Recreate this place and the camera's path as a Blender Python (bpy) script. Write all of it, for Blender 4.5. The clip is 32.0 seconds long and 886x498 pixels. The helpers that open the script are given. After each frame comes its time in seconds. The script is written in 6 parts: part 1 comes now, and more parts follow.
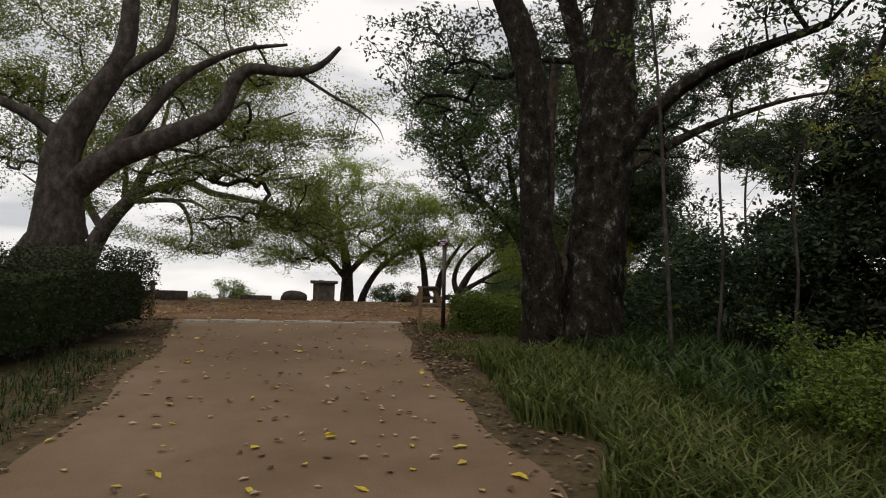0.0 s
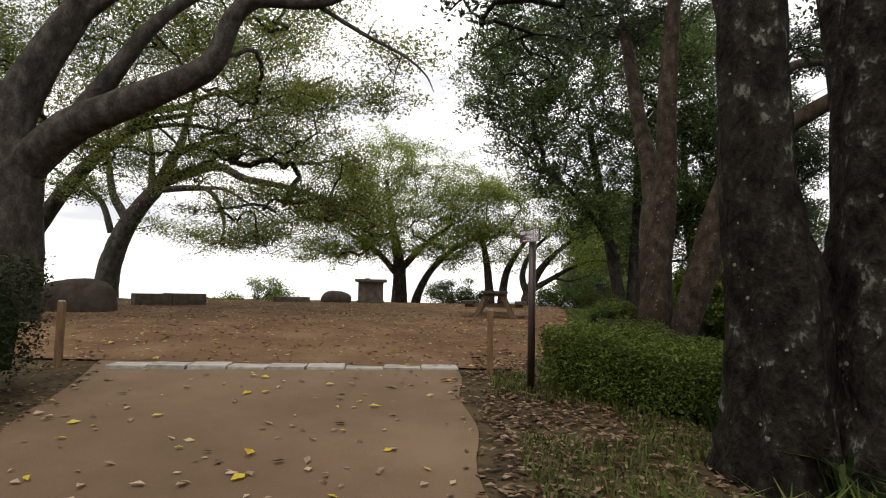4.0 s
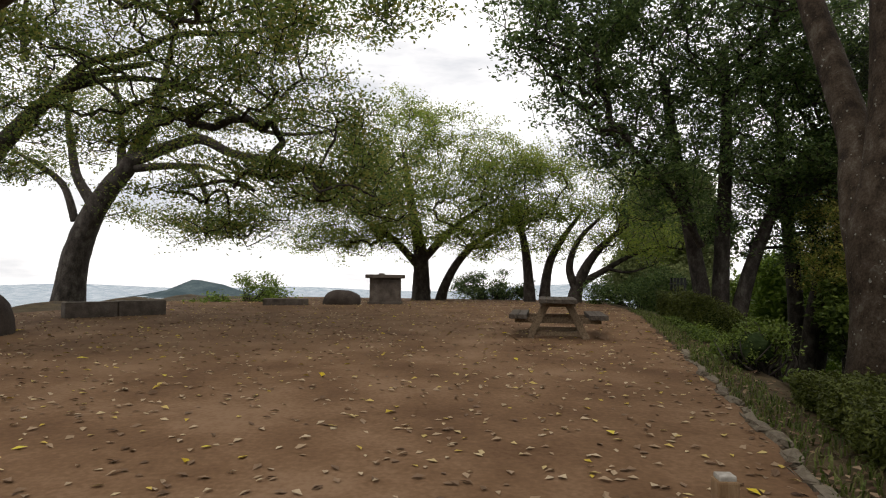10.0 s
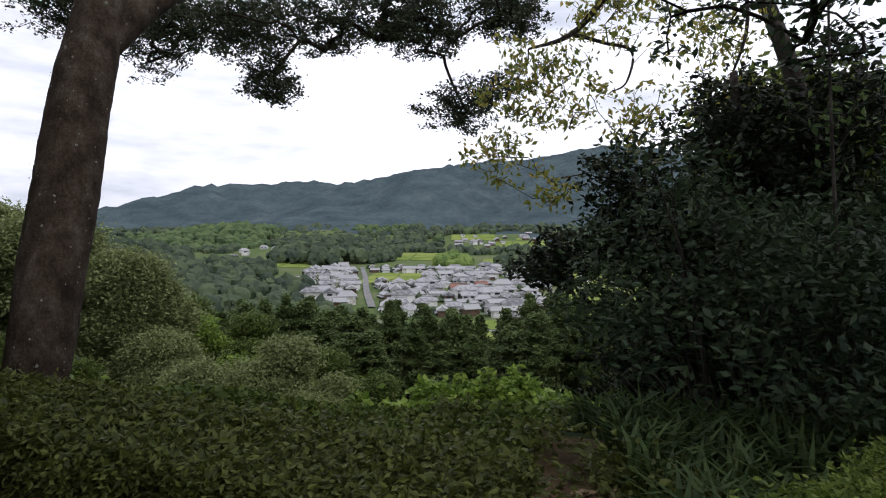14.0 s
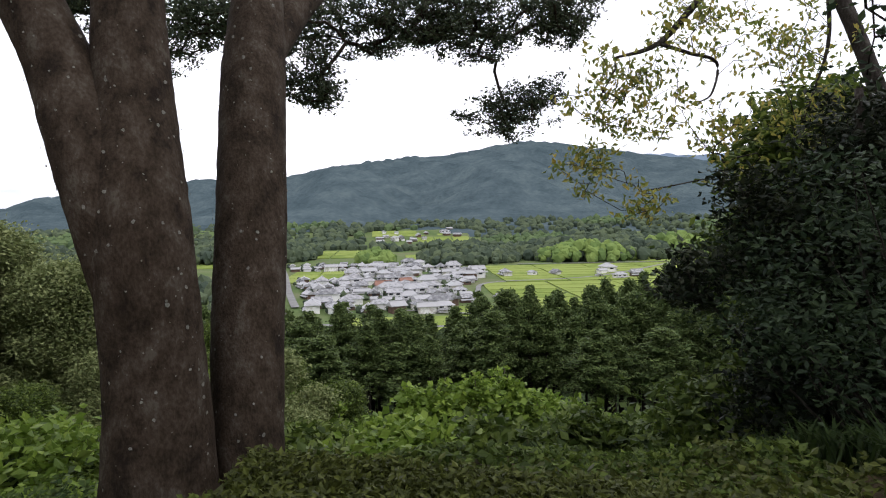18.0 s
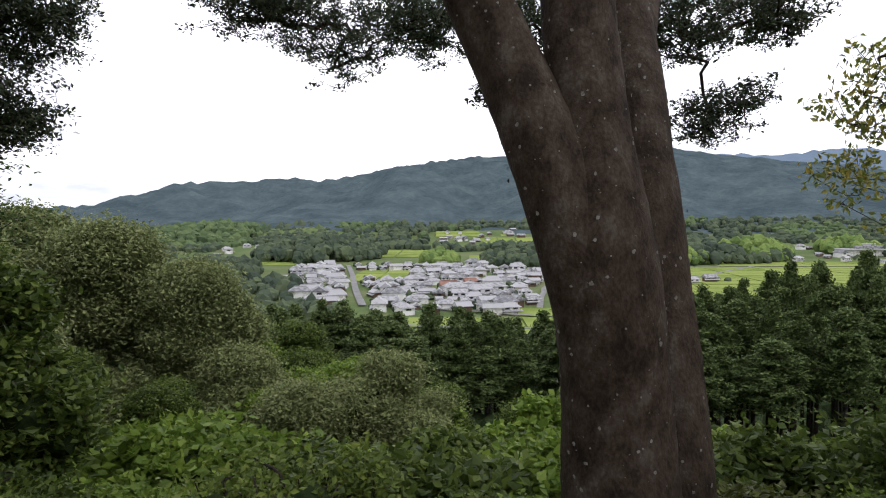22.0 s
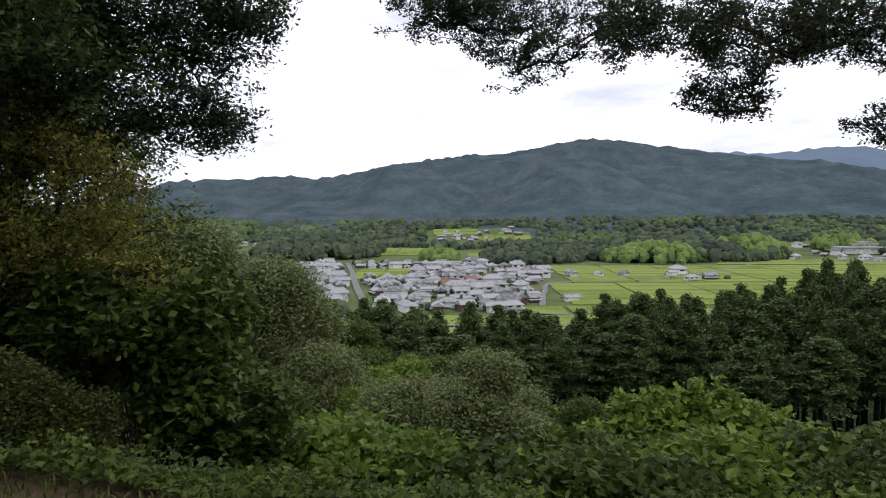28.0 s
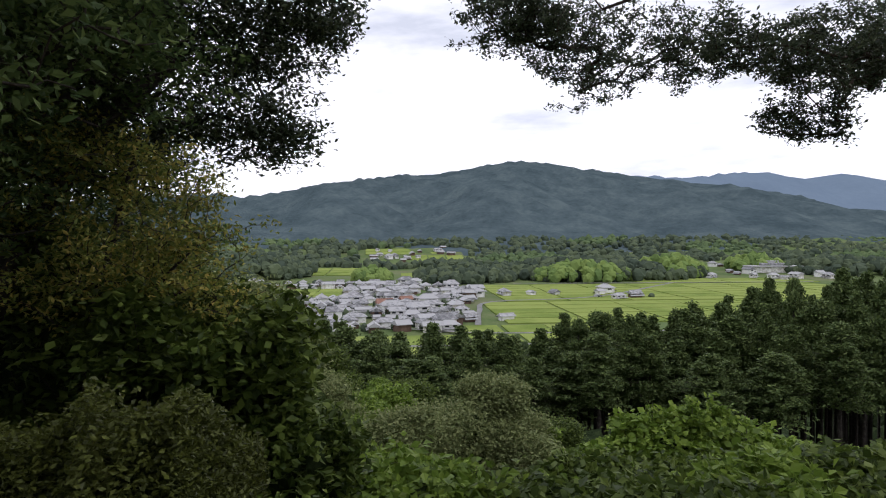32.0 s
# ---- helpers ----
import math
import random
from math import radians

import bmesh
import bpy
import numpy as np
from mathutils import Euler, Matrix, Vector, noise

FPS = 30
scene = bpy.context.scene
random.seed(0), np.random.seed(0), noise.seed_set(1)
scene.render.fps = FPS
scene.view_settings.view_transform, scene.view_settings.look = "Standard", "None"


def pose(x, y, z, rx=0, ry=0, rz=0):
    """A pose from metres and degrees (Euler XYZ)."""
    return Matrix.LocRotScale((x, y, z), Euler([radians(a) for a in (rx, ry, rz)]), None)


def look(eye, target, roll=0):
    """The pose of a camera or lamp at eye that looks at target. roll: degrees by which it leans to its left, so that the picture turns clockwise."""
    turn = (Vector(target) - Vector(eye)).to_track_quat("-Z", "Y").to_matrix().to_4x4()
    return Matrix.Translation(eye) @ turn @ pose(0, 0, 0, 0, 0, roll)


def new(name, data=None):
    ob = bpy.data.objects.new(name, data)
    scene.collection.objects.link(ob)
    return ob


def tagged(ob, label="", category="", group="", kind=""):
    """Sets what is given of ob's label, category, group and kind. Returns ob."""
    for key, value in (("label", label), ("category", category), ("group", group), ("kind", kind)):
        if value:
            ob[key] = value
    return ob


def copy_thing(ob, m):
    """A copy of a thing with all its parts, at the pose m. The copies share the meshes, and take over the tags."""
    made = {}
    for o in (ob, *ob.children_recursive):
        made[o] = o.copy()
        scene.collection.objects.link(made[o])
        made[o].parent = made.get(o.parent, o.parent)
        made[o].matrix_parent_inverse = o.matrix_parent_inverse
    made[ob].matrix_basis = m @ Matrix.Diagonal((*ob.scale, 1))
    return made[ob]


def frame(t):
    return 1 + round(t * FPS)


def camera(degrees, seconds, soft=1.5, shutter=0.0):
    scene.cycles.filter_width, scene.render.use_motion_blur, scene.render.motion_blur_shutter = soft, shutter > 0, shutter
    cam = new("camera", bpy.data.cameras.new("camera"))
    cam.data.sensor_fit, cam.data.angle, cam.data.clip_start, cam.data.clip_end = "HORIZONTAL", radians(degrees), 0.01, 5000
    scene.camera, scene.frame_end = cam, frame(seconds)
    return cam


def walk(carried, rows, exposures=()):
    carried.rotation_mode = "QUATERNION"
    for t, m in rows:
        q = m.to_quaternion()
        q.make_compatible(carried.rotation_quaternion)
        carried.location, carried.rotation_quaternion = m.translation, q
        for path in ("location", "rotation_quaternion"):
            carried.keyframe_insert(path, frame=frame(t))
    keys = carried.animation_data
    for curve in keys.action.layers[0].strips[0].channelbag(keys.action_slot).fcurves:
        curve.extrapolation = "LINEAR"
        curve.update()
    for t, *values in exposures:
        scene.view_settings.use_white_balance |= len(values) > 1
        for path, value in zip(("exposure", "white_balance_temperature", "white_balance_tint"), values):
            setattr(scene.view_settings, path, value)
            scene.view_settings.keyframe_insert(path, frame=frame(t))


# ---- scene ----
cam = camera(72.0, 32.0, soft=1.1)
# seconds, eye, target, roll
PATH = [
    (0, (-0.379, -0.308, 1.229), (-0.193, 1.675, 1.411), 1.2),
    (0.5, (-0.216, 0.361, 1.329), (-0.042, 2.345, 1.510), 1.4),
    (1, (-0.259, 1.016, 1.377), (-0.110, 3.002, 1.569), 1.5),
    (1.5, (-0.154, 1.655, 1.444), (-0.013, 3.641, 1.634), 1.5),
    (2, (-0.102, 2.351, 1.511), (0.033, 4.338, 1.692), 1.6),
    (2.5, (-0.130, 2.990, 1.633), (-0.018, 4.980, 1.800), 1.4),
    (3, (-0.059, 3.610, 1.708), (0.039, 5.601, 1.871), 1.3),
    (3.5, (-0.138, 4.200, 1.743), (-0.142, 6.194, 1.901), 1.4),
    (4, (-0.205, 4.759, 1.791), (-0.216, 6.754, 1.936), 1.3),
    (4.5, (-0.127, 5.264, 1.887), (-0.144, 7.258, 2.030), 1.2),
    (6.5, (-0.163, 7.220, 2.071), (-0.297, 9.210, 2.208), 1.5),
    (7, (-0.244, 7.779, 2.100), (-0.333, 9.773, 2.223), 1.1),
    (7.5, (-0.306, 8.257, 2.142), (-0.455, 10.248, 2.262), 1.3),
    (8, (-0.414, 8.586, 2.198), (-0.553, 10.578, 2.311), 0.9),
    (8.5, (-0.392, 9.087, 2.260), (-0.501, 11.081, 2.369), 0.7),
    (9, (-0.476, 9.491, 2.257), (-0.609, 11.484, 2.358), 0.8),
    (9.5, (-0.566, 9.815, 2.243), (-0.688, 11.809, 2.338), 0.7),
    (10, (-0.542, 10.247, 2.290), (-0.628, 12.244, 2.382), 0.7),
    (10.5, (-0.632, 10.649, 2.313), (-0.547, 12.645, 2.408), 0.7),
    (11, (-0.650, 10.956, 2.348), (-0.105, 12.879, 2.416), 0.1),
    (11.5, (-0.585, 11.320, 2.361), (0.503, 12.999, 2.393), -0.3),
    (12, (-0.747, 11.637, 2.431), (0.796, 12.909, 2.418), -0.0),
    (12.5, (-0.618, 11.998, 2.442), (1.150, 12.932, 2.402), 0.0),
    (13, (-0.562, 12.410, 2.407), (1.326, 13.068, 2.358), 0.3),
    (13.5, (-0.641, 12.650, 2.477), (1.327, 13.002, 2.399), -0.2),
    (14, (-0.562, 12.975, 2.498), (1.432, 13.096, 2.413), 0.1),
    (14.5, (-0.514, 13.342, 2.513), (1.485, 13.368, 2.443), 0.3),
    (16.5, (-0.200, 14.929, 2.736), (1.789, 14.741, 2.655), -0.6),
    (17, (-0.131, 15.244, 2.783), (1.862, 15.094, 2.701), -0.4),
    (17.5, (-0.121, 15.583, 2.832), (1.873, 15.458, 2.746), -0.8),
    (18, (-0.082, 15.687, 2.819), (1.911, 15.546, 2.719), -0.9),
    (18.5, (0.108, 15.863, 2.830), (2.096, 15.675, 2.717), -0.6),
    (19, (0.165, 16.218, 2.845), (2.156, 16.065, 2.740), -0.4),
    (19.5, (0.231, 16.502, 2.876), (2.221, 16.339, 2.771), -0.4),
    (20, (0.375, 16.795, 2.885), (2.366, 16.639, 2.784), -0.4),
    (20.5, (0.258, 17.198, 2.908), (2.254, 17.132, 2.801), -0.2),
    (21, (0.328, 17.553, 2.911), (2.325, 17.546, 2.809), -0.1),
    (21.5, (0.460, 17.911, 2.950), (2.456, 17.958, 2.847), -0.2),
    (22, (0.390, 18.296, 3.014), (2.387, 18.356, 2.917), -0.3),
    (22.5, (0.508, 18.564, 2.998), (2.505, 18.612, 2.894), -0.2),
    (23, (0.505, 18.892, 3.039), (2.503, 18.882, 2.941), -0.2),
    (23.5, (0.468, 19.196, 3.081), (2.465, 19.174, 2.963), -0.3),
    (24, (0.540, 19.475, 3.077), (2.537, 19.476, 2.962), -0.2),
    (24.5, (0.475, 19.808, 3.087), (2.471, 19.854, 2.981), -0.3),
    (25, (0.429, 20.151, 3.139), (2.422, 20.269, 3.026), -0.2),
    (25.5, (0.330, 20.529, 3.105), (2.316, 20.731, 2.984), -0.1),
    (27.5, (0.120, 22.156, 3.155), (2.115, 22.246, 3.055), -0.2),
    (28, (0.120, 22.491, 3.120), (2.117, 22.535, 3.016), -0.3),
    (28.5, (0.120, 22.885, 3.130), (2.115, 22.798, 3.019), -0.3),
    (29, (0.120, 23.168, 3.146), (2.107, 22.982, 3.026), -0.4),
    (29.5, (0.120, 23.417, 3.126), (2.105, 23.197, 3.018), -0.2),
    (30, (0.120, 23.819, 3.129), (2.093, 23.509, 3.006), -0.3),
    (30.5, (0.120, 24.152, 3.123), (2.088, 23.813, 3.007), -0.3),
    (31, (0.339, 24.619, 3.141), (2.313, 24.315, 3.044), -0.3),
    (31.5, (0.602, 25.003, 3.130), (2.587, 24.780, 3.057), -0.2),
    (32, (0.816, 25.431, 3.146), (2.808, 25.248, 3.106), -0.1),
]
walk(cam, [(t, look(e, g, r)) for t, e, g, r in PATH],
     exposures=((0, -0.3, 6900, 12), (1.2, -0.4, 6900, 12), (3, 0.26, 6900, 12), (4, 0.2, 6900, 12), (8, 0.05, 6900, 12), (10.5, 0.1, 6800, 12), (11, 0.25, 6700, 12), (12.0, 0.8, 6400, 13), (12.6, 0.4, 6200, 13),
                (13.2, -0.08, 6100, 17), (14.5, 0.06, 6150, 17), (17, 0.36, 6250, 17), (21, 0.4, 6250, 17), (23, 0.12, 6200, 18), (25, -0.04, 6150, 18), (32, 0.02, 6150, 18)))

# ---- world and sun: bright overcast ----
world = bpy.data.worlds.new("overcast_sky")
scene.world = world
world.use_nodes = True
wn, wl = world.node_tree.nodes, world.node_tree.links
wn.clear()
w_out = wn.new("ShaderNodeOutputWorld")
w_bg = wn.new("ShaderNodeBackground")
w_sky = wn.new("ShaderNodeTexSky")
w_sky.sky_type, w_sky.sun_disc = "NISHITA", False
w_sky.sun_elevation, w_sky.sun_rotation = radians(52), radians(150)
w_co = wn.new("ShaderNodeTexCoord")
w_map = wn.new("ShaderNodeMapping")
w_map.inputs["Scale"].default_value = (1.6, 1.6, 6.5)
w_noise = wn.new("ShaderNodeTexNoise")
w_noise.inputs["Scale"].default_value, w_noise.inputs["Detail"].default_value = 2.2, 7
w_noise.inputs["Roughness"].default_value = 0.55
w_ramp = wn.new("ShaderNodeValToRGB")
w_ramp.color_ramp.elements[0].position, w_ramp.color_ramp.elements[0].color = 0.33, (7.4, 7.8, 8.4, 1)
w_ramp.color_ramp.elements[1].position, w_ramp.color_ramp.elements[1].color = 0.56, (12.6, 12.7, 12.9, 1)
w_mix = wn.new("ShaderNodeMix")
w_mix.data_type = "RGBA"
w_mix.inputs[0].default_value = 0.93
wl.new(w_co.outputs["Generated"], w_map.inputs["Vector"])
wl.new(w_map.outputs["Vector"], w_noise.inputs["Vector"])
wl.new(w_noise.outputs["Fac"], w_ramp.inputs["Fac"])
wl.new(w_sky.outputs["Color"], w_mix.inputs[6])
wl.new(w_ramp.outputs["Color"], w_mix.inputs[7])
wl.new(w_mix.outputs[2], w_bg.inputs["Color"])
w_bg.inputs["Strength"].default_value = 0.1
wl.new(w_bg.outputs["Background"], w_out.inputs["Surface"])
sun_data = bpy.data.lights.new("sun", "SUN")
sun_data.energy, sun_data.angle, sun_data.color = 0.9, radians(20), (1.0, 0.96, 0.9)
new("sun", sun_data).matrix_world = look((-40, -70, 120), (0, 0, 0))

# ---- materials ----
RNG = np.random.default_rng(7)


def mat(name, stops, scale=4.0, rough=0.85, bump=0.3, fine=40.0, spec=0.3, object_random=0.0, metal=0.0, bump_dist=0.02, stretch=(1, 1, 1)):
    """Two scales of noise between the colours of stops, with relief."""
    m = bpy.data.materials.new(name)
    m.use_nodes = True
    n, l = m.node_tree.nodes, m.node_tree.links
    b = n["Principled BSDF"]
    b.inputs["Roughness"].default_value, b.inputs["Metallic"].default_value = rough, metal
    b.inputs["Specular IOR Level"].default_value = spec
    co, mp = n.new("ShaderNodeTexCoord"), n.new("ShaderNodeMapping")
    mp.inputs["Scale"].default_value = stretch
    l.new(co.outputs["Object"], mp.inputs["Vector"])
    a, f = n.new("ShaderNodeTexNoise"), n.new("ShaderNodeTexNoise")
    a.inputs["Scale"].default_value, a.inputs["Detail"].default_value, a.inputs["Roughness"].default_value = scale, 6, 0.6
    f.inputs["Scale"].default_value, f.inputs["Detail"].default_value = fine, 4
    for k in (a, f):
        l.new(mp.outputs["Vector"], k.inputs["Vector"])
    mx = n.new("ShaderNodeMath")
    mx.operation = "MULTIPLY_ADD"
    l.new(f.outputs["Fac"], mx.inputs[0])
    mx.inputs[1].default_value = 0.4
    sub = n.new("ShaderNodeMath")
    sub.operation = "SUBTRACT"
    l.new(a.outputs["Fac"], sub.inputs[0])
    sub.inputs[1].default_value = 0.2
    l.new(sub.outputs[0], mx.inputs[2])
    r = n.new("ShaderNodeValToRGB")
    e = r.color_ramp.elements
    for i, c in enumerate(stops):
        pos = 0.32 + 0.36 * i / max(1, len(stops) - 1)
        k = e[i] if i < 2 else e.new(pos)
        k.position, k.color = pos, (*c, 1)
    last = mx.outputs[0]
    if object_random:
        info, ad = n.new("ShaderNodeObjectInfo"), n.new("ShaderNodeMath")
        ad.operation = "MULTIPLY_ADD"
        l.new(info.outputs["Random"], ad.inputs[0])
        ad.inputs[1].default_value = object_random
        l.new(last, ad.inputs[2])
        last = ad.outputs[0]
    l.new(last, r.inputs["Fac"])
    l.new(r.outputs["Color"], b.inputs["Base Color"])
    bp = n.new("ShaderNodeBump")
    bp.inputs["Strength"].default_value, bp.inputs["Distance"].default_value = bump, bump_dist
    l.new(mx.outputs[0], bp.inputs["Height"])
    l.new(bp.outputs["Normal"], b.inputs["Normal"])
    return m


def leaf_mat(name, stops, rough=0.6, through_light=0.35, spec=0.18):
    """Leaves: a colour for each leaf, some light through them."""
    m = bpy.data.materials.new(name)
    m.use_nodes = True
    n, l = m.node_tree.nodes, m.node_tree.links
    b, out = n["Principled BSDF"], n["Material Output"]
    b.inputs["Roughness"].default_value, b.inputs["Specular IOR Level"].default_value = rough, spec
    g, r = n.new("ShaderNodeNewGeometry"), n.new("ShaderNodeValToRGB")
    e = r.color_ramp.elements
    for i, c in enumerate(stops):
        pos = i / max(1, len(stops) - 1)
        k = e[i] if i < 2 else e.new(pos)
        k.position, k.color = pos, (*c, 1)
    l.new(g.outputs["Random Per Island"], r.inputs["Fac"])
    l.new(r.outputs["Color"], b.inputs["Base Color"])
    tr, mix = n.new("ShaderNodeBsdfTranslucent"), n.new("ShaderNodeMixShader")
    l.new(r.outputs["Color"], tr.inputs["Color"])
    mix.inputs["Fac"].default_value = through_light
    l.new(b.outputs[0], mix.inputs[1])
    l.new(tr.outputs[0], mix.inputs[2])
    l.new(mix.outputs[0], out.inputs["Surface"])
    return m


M_SOIL = mat("bare_earth", [(0.1, 0.056, 0.03), (0.145, 0.085, 0.046), (0.2, 0.125, 0.074)], 0.9, 0.95, 0.5, 22, 0.1)
M_PATH = mat("brown_asphalt", [(0.115, 0.073, 0.042), (0.15, 0.098, 0.058), (0.19, 0.13, 0.082)], 0.5, 0.8, 0.5, 90, 0.2)
M_HILL = mat("leaf_mould", [(0.04, 0.03, 0.018), (0.075, 0.055, 0.03), (0.1, 0.078, 0.042)], 2.0, 0.95, 0.7, 18, 0.1, bump_dist=0.05)
# Distance haze is painted into the blue-grey of the mountains and far plain.
M_FOREST = mat("hazy_forested_mountain", [(0.048, 0.07, 0.078), (0.068, 0.094, 0.102), (0.092, 0.122, 0.126)], 0.012, 0.95, 0.9, 0.09, 0.0, bump_dist=12)
M_FAR = mat("hazy_distant_mountain", [(0.13, 0.175, 0.23), (0.15, 0.2, 0.255)], 0.003, 0.95, 0.4, 0.03, 0.0, bump_dist=14)
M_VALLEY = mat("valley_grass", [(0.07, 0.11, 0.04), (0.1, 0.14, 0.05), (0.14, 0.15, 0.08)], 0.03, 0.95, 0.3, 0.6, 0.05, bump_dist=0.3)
M_PLAIN = mat("hazy_town_plain", [(0.24, 0.3, 0.35), (0.32, 0.38, 0.43), (0.42, 0.47, 0.51), (0.6, 0.63, 0.65)], 0.02, 0.95, 0.0, 0.12, 0.0)
M_RICE = mat("rice_crop", [(0.12, 0.17, 0.035), (0.155, 0.21, 0.045), (0.21, 0.26, 0.065)], 0.05, 0.95, 0.4, 2.0, 0.05, object_random=0.3, bump_dist=0.2)
M_STONE = mat("pale_stone", [(0.19, 0.175, 0.15), (0.29, 0.27, 0.235), (0.4, 0.38, 0.34)], 5, 0.9, 0.5, 60, 0.2, object_random=0.2)
M_GREYSTONE = mat("weathered_stone", [(0.06, 0.048, 0.04), (0.1, 0.082, 0.068), (0.15, 0.127, 0.105)], 4, 0.9, 0.6, 50, 0.2)
M_EDGE = mat("edging_stone", [(0.07, 0.055, 0.04), (0.11, 0.09, 0.066), (0.16, 0.135, 0.1)], 7, 0.95, 0.6, 45, 0.1, object_random=0.25)
M_BARK_DARK = mat("cherry_bark", [(0.02, 0.017, 0.015), (0.045, 0.037, 0.031), (0.085, 0.075, 0.065)], 5, 0.9, 0.9, 30, 0.15, bump_dist=0.04, stretch=(1, 1, 0.6))
M_BARK_ROUGH = mat("lichened_bark", [(0.006, 0.0045, 0.004), (0.011, 0.0085, 0.0065), (0.017, 0.013, 0.01), (0.024, 0.019, 0.015), (0.034, 0.029, 0.024), (0.13, 0.135, 0.115)], 6.5, 0.95, 1.0, 30, 0.1, bump_dist=0.06, stretch=(1, 1, 0.7))
M_BARK_SMOOTH = mat("smooth_grey_bark", [(0.016, 0.011, 0.008), (0.028, 0.02, 0.013), (0.042, 0.03, 0.02), (0.056, 0.043, 0.031), (0.08, 0.068, 0.052)], 6, 0.85, 0.7, 50, 0.12, bump_dist=0.025, stretch=(1, 1, 0.7))
M_LICHEN = mat("lichen", [(0.12, 0.12, 0.1), (0.24, 0.24, 0.21)], 30, 0.95, 0.4, 120, 0.1)
M_BARK_PALE = mat("pale_bark", [(0.06, 0.052, 0.042), (0.11, 0.1, 0.082), (0.17, 0.155, 0.13)], 4, 0.9, 0.7, 30, 0.15, stretch=(1, 1, 0.5))
M_WOOD_OLD = mat("weathered_timber", [(0.07, 0.048, 0.03), (0.14, 0.1, 0.062), (0.2, 0.15, 0.1)], 3, 0.85, 0.5, 30, 0.2, stretch=(8, 1, 8), object_random=0.1)
M_WOOD_DARK = mat("dark_timber", [(0.03, 0.023, 0.018), (0.055, 0.043, 0.033), (0.09, 0.075, 0.06)], 3, 0.8, 0.5, 30, 0.25, stretch=(8, 1, 8), object_random=0.1)
M_STAKE = mat("stake_wood", [(0.13, 0.075, 0.038), (0.18, 0.11, 0.058), (0.23, 0.15, 0.085)], 4, 0.8, 0.4, 40, 0.2, stretch=(6, 6, 1))
M_POST = mat("brown_painted_steel", [(0.028, 0.014, 0.011), (0.04, 0.021, 0.016)], 5, 0.45, 0.1, 60, 0.5)
M_PLATE = mat("maroon_enamel", [(0.05, 0.006, 0.014), (0.062, 0.009, 0.018)], 3, 0.12, 0.02, 60, 0.6)
plate_bsdf = M_PLATE.node_tree.nodes["Principled BSDF"]
plate_bsdf.inputs["Coat Weight"].default_value, plate_bsdf.inputs["Coat Roughness"].default_value, plate_bsdf.inputs["Coat IOR"].default_value = 1.0, 0.06, 2.0
M_INK = mat("white_lettering", [(0.75, 0.75, 0.72), (0.8, 0.8, 0.78)], 20, 0.6, 0.05, 80, 0.3)
M_IRON = mat("black_iron", [(0.012, 0.012, 0.013), (0.03, 0.03, 0.031)], 8, 0.5, 0.2, 60, 0.4, metal=0.3)
M_ROOF = mat("grey_roof_tiles", [(0.075, 0.077, 0.08), (0.14, 0.143, 0.146), (0.33, 0.33, 0.33)], 0.4, 0.55, 0.6, 3.0, 0.4, object_random=0.35, bump_dist=0.1)
M_ROOF_RED = mat("red_roof", [(0.2, 0.1, 0.07), (0.26, 0.14, 0.1)], 0.5, 0.7, 0.4, 3, 0.3)
M_WALL = mat("plaster_wall", [(0.2, 0.17, 0.13), (0.5, 0.47, 0.42), (0.8, 0.79, 0.76)], 0.4, 0.9, 0.2, 4, 0.2, object_random=0.3)
M_WALL_BROWN = mat("timber_wall", [(0.09, 0.055, 0.04), (0.15, 0.1, 0.075)], 0.5, 0.85, 0.3, 4, 0.2)
M_GLASS_DARK = mat("dark_window", [(0.02, 0.022, 0.026), (0.03, 0.033, 0.04)], 2, 0.15, 0.0, 10, 0.6)
M_ROAD = mat("grey_road", [(0.15, 0.15, 0.145), (0.24, 0.24, 0.23)], 0.2, 0.9, 0.1, 3, 0.1)
M_ROCK = mat("brown_rock", [(0.035, 0.026, 0.021), (0.055, 0.042, 0.034), (0.08, 0.064, 0.053)], 3, 0.9, 0.6, 40, 0.2)
# Forest shade is painted in: undergrowth green taken nearly to black.
M_UNDER = mat("undergrowth_painted_shade", [(0.012, 0.02, 0.008), (0.022, 0.034, 0.013), (0.035, 0.05, 0.018)], 1.5, 0.95, 0.9, 9, 0.05, bump_dist=0.15)
# Dark colour for solid cores that imitate the shade inside foliage.
M_SHADE_CORE = mat("inner_shade", [(0.016, 0.026, 0.01), (0.034, 0.05, 0.019)], 8, 1.0, 0.8, 30, 0.0)

L_CHERRY = leaf_mat("cherry_leaves", [(0.08, 0.125, 0.034), (0.13, 0.185, 0.048), (0.18, 0.24, 0.056), (0.25, 0.28, 0.066), (0.32, 0.28, 0.07)], 0.5, 0.6)
L_BRIGHT = leaf_mat("bright_cherry_leaves", [(0.14, 0.21, 0.04), (0.22, 0.3, 0.06), (0.29, 0.36, 0.07), (0.38, 0.38, 0.08)], 0.5, 0.6)
L_EVER = leaf_mat("evergreen_leaves", [(0.022, 0.04, 0.02), (0.042, 0.068, 0.032), (0.065, 0.098, 0.042)], 0.5, 0.3, 0.22)
L_EVER_MID = leaf_mat("mid_evergreen_leaves", [(0.042, 0.076, 0.026), (0.09, 0.14, 0.044), (0.165, 0.225, 0.068)], 0.55, 0.45, 0.18)
L_CAMPHOR = leaf_mat("oak_leaves", [(0.026, 0.038, 0.022), (0.054, 0.074, 0.038), (0.09, 0.108, 0.052)], 0.5, 0.3, 0.22)
L_HEDGE = leaf_mat("hedge_leaves", [(0.055, 0.085, 0.014), (0.1, 0.145, 0.024), (0.155, 0.2, 0.036)], 0.45, 0.3)
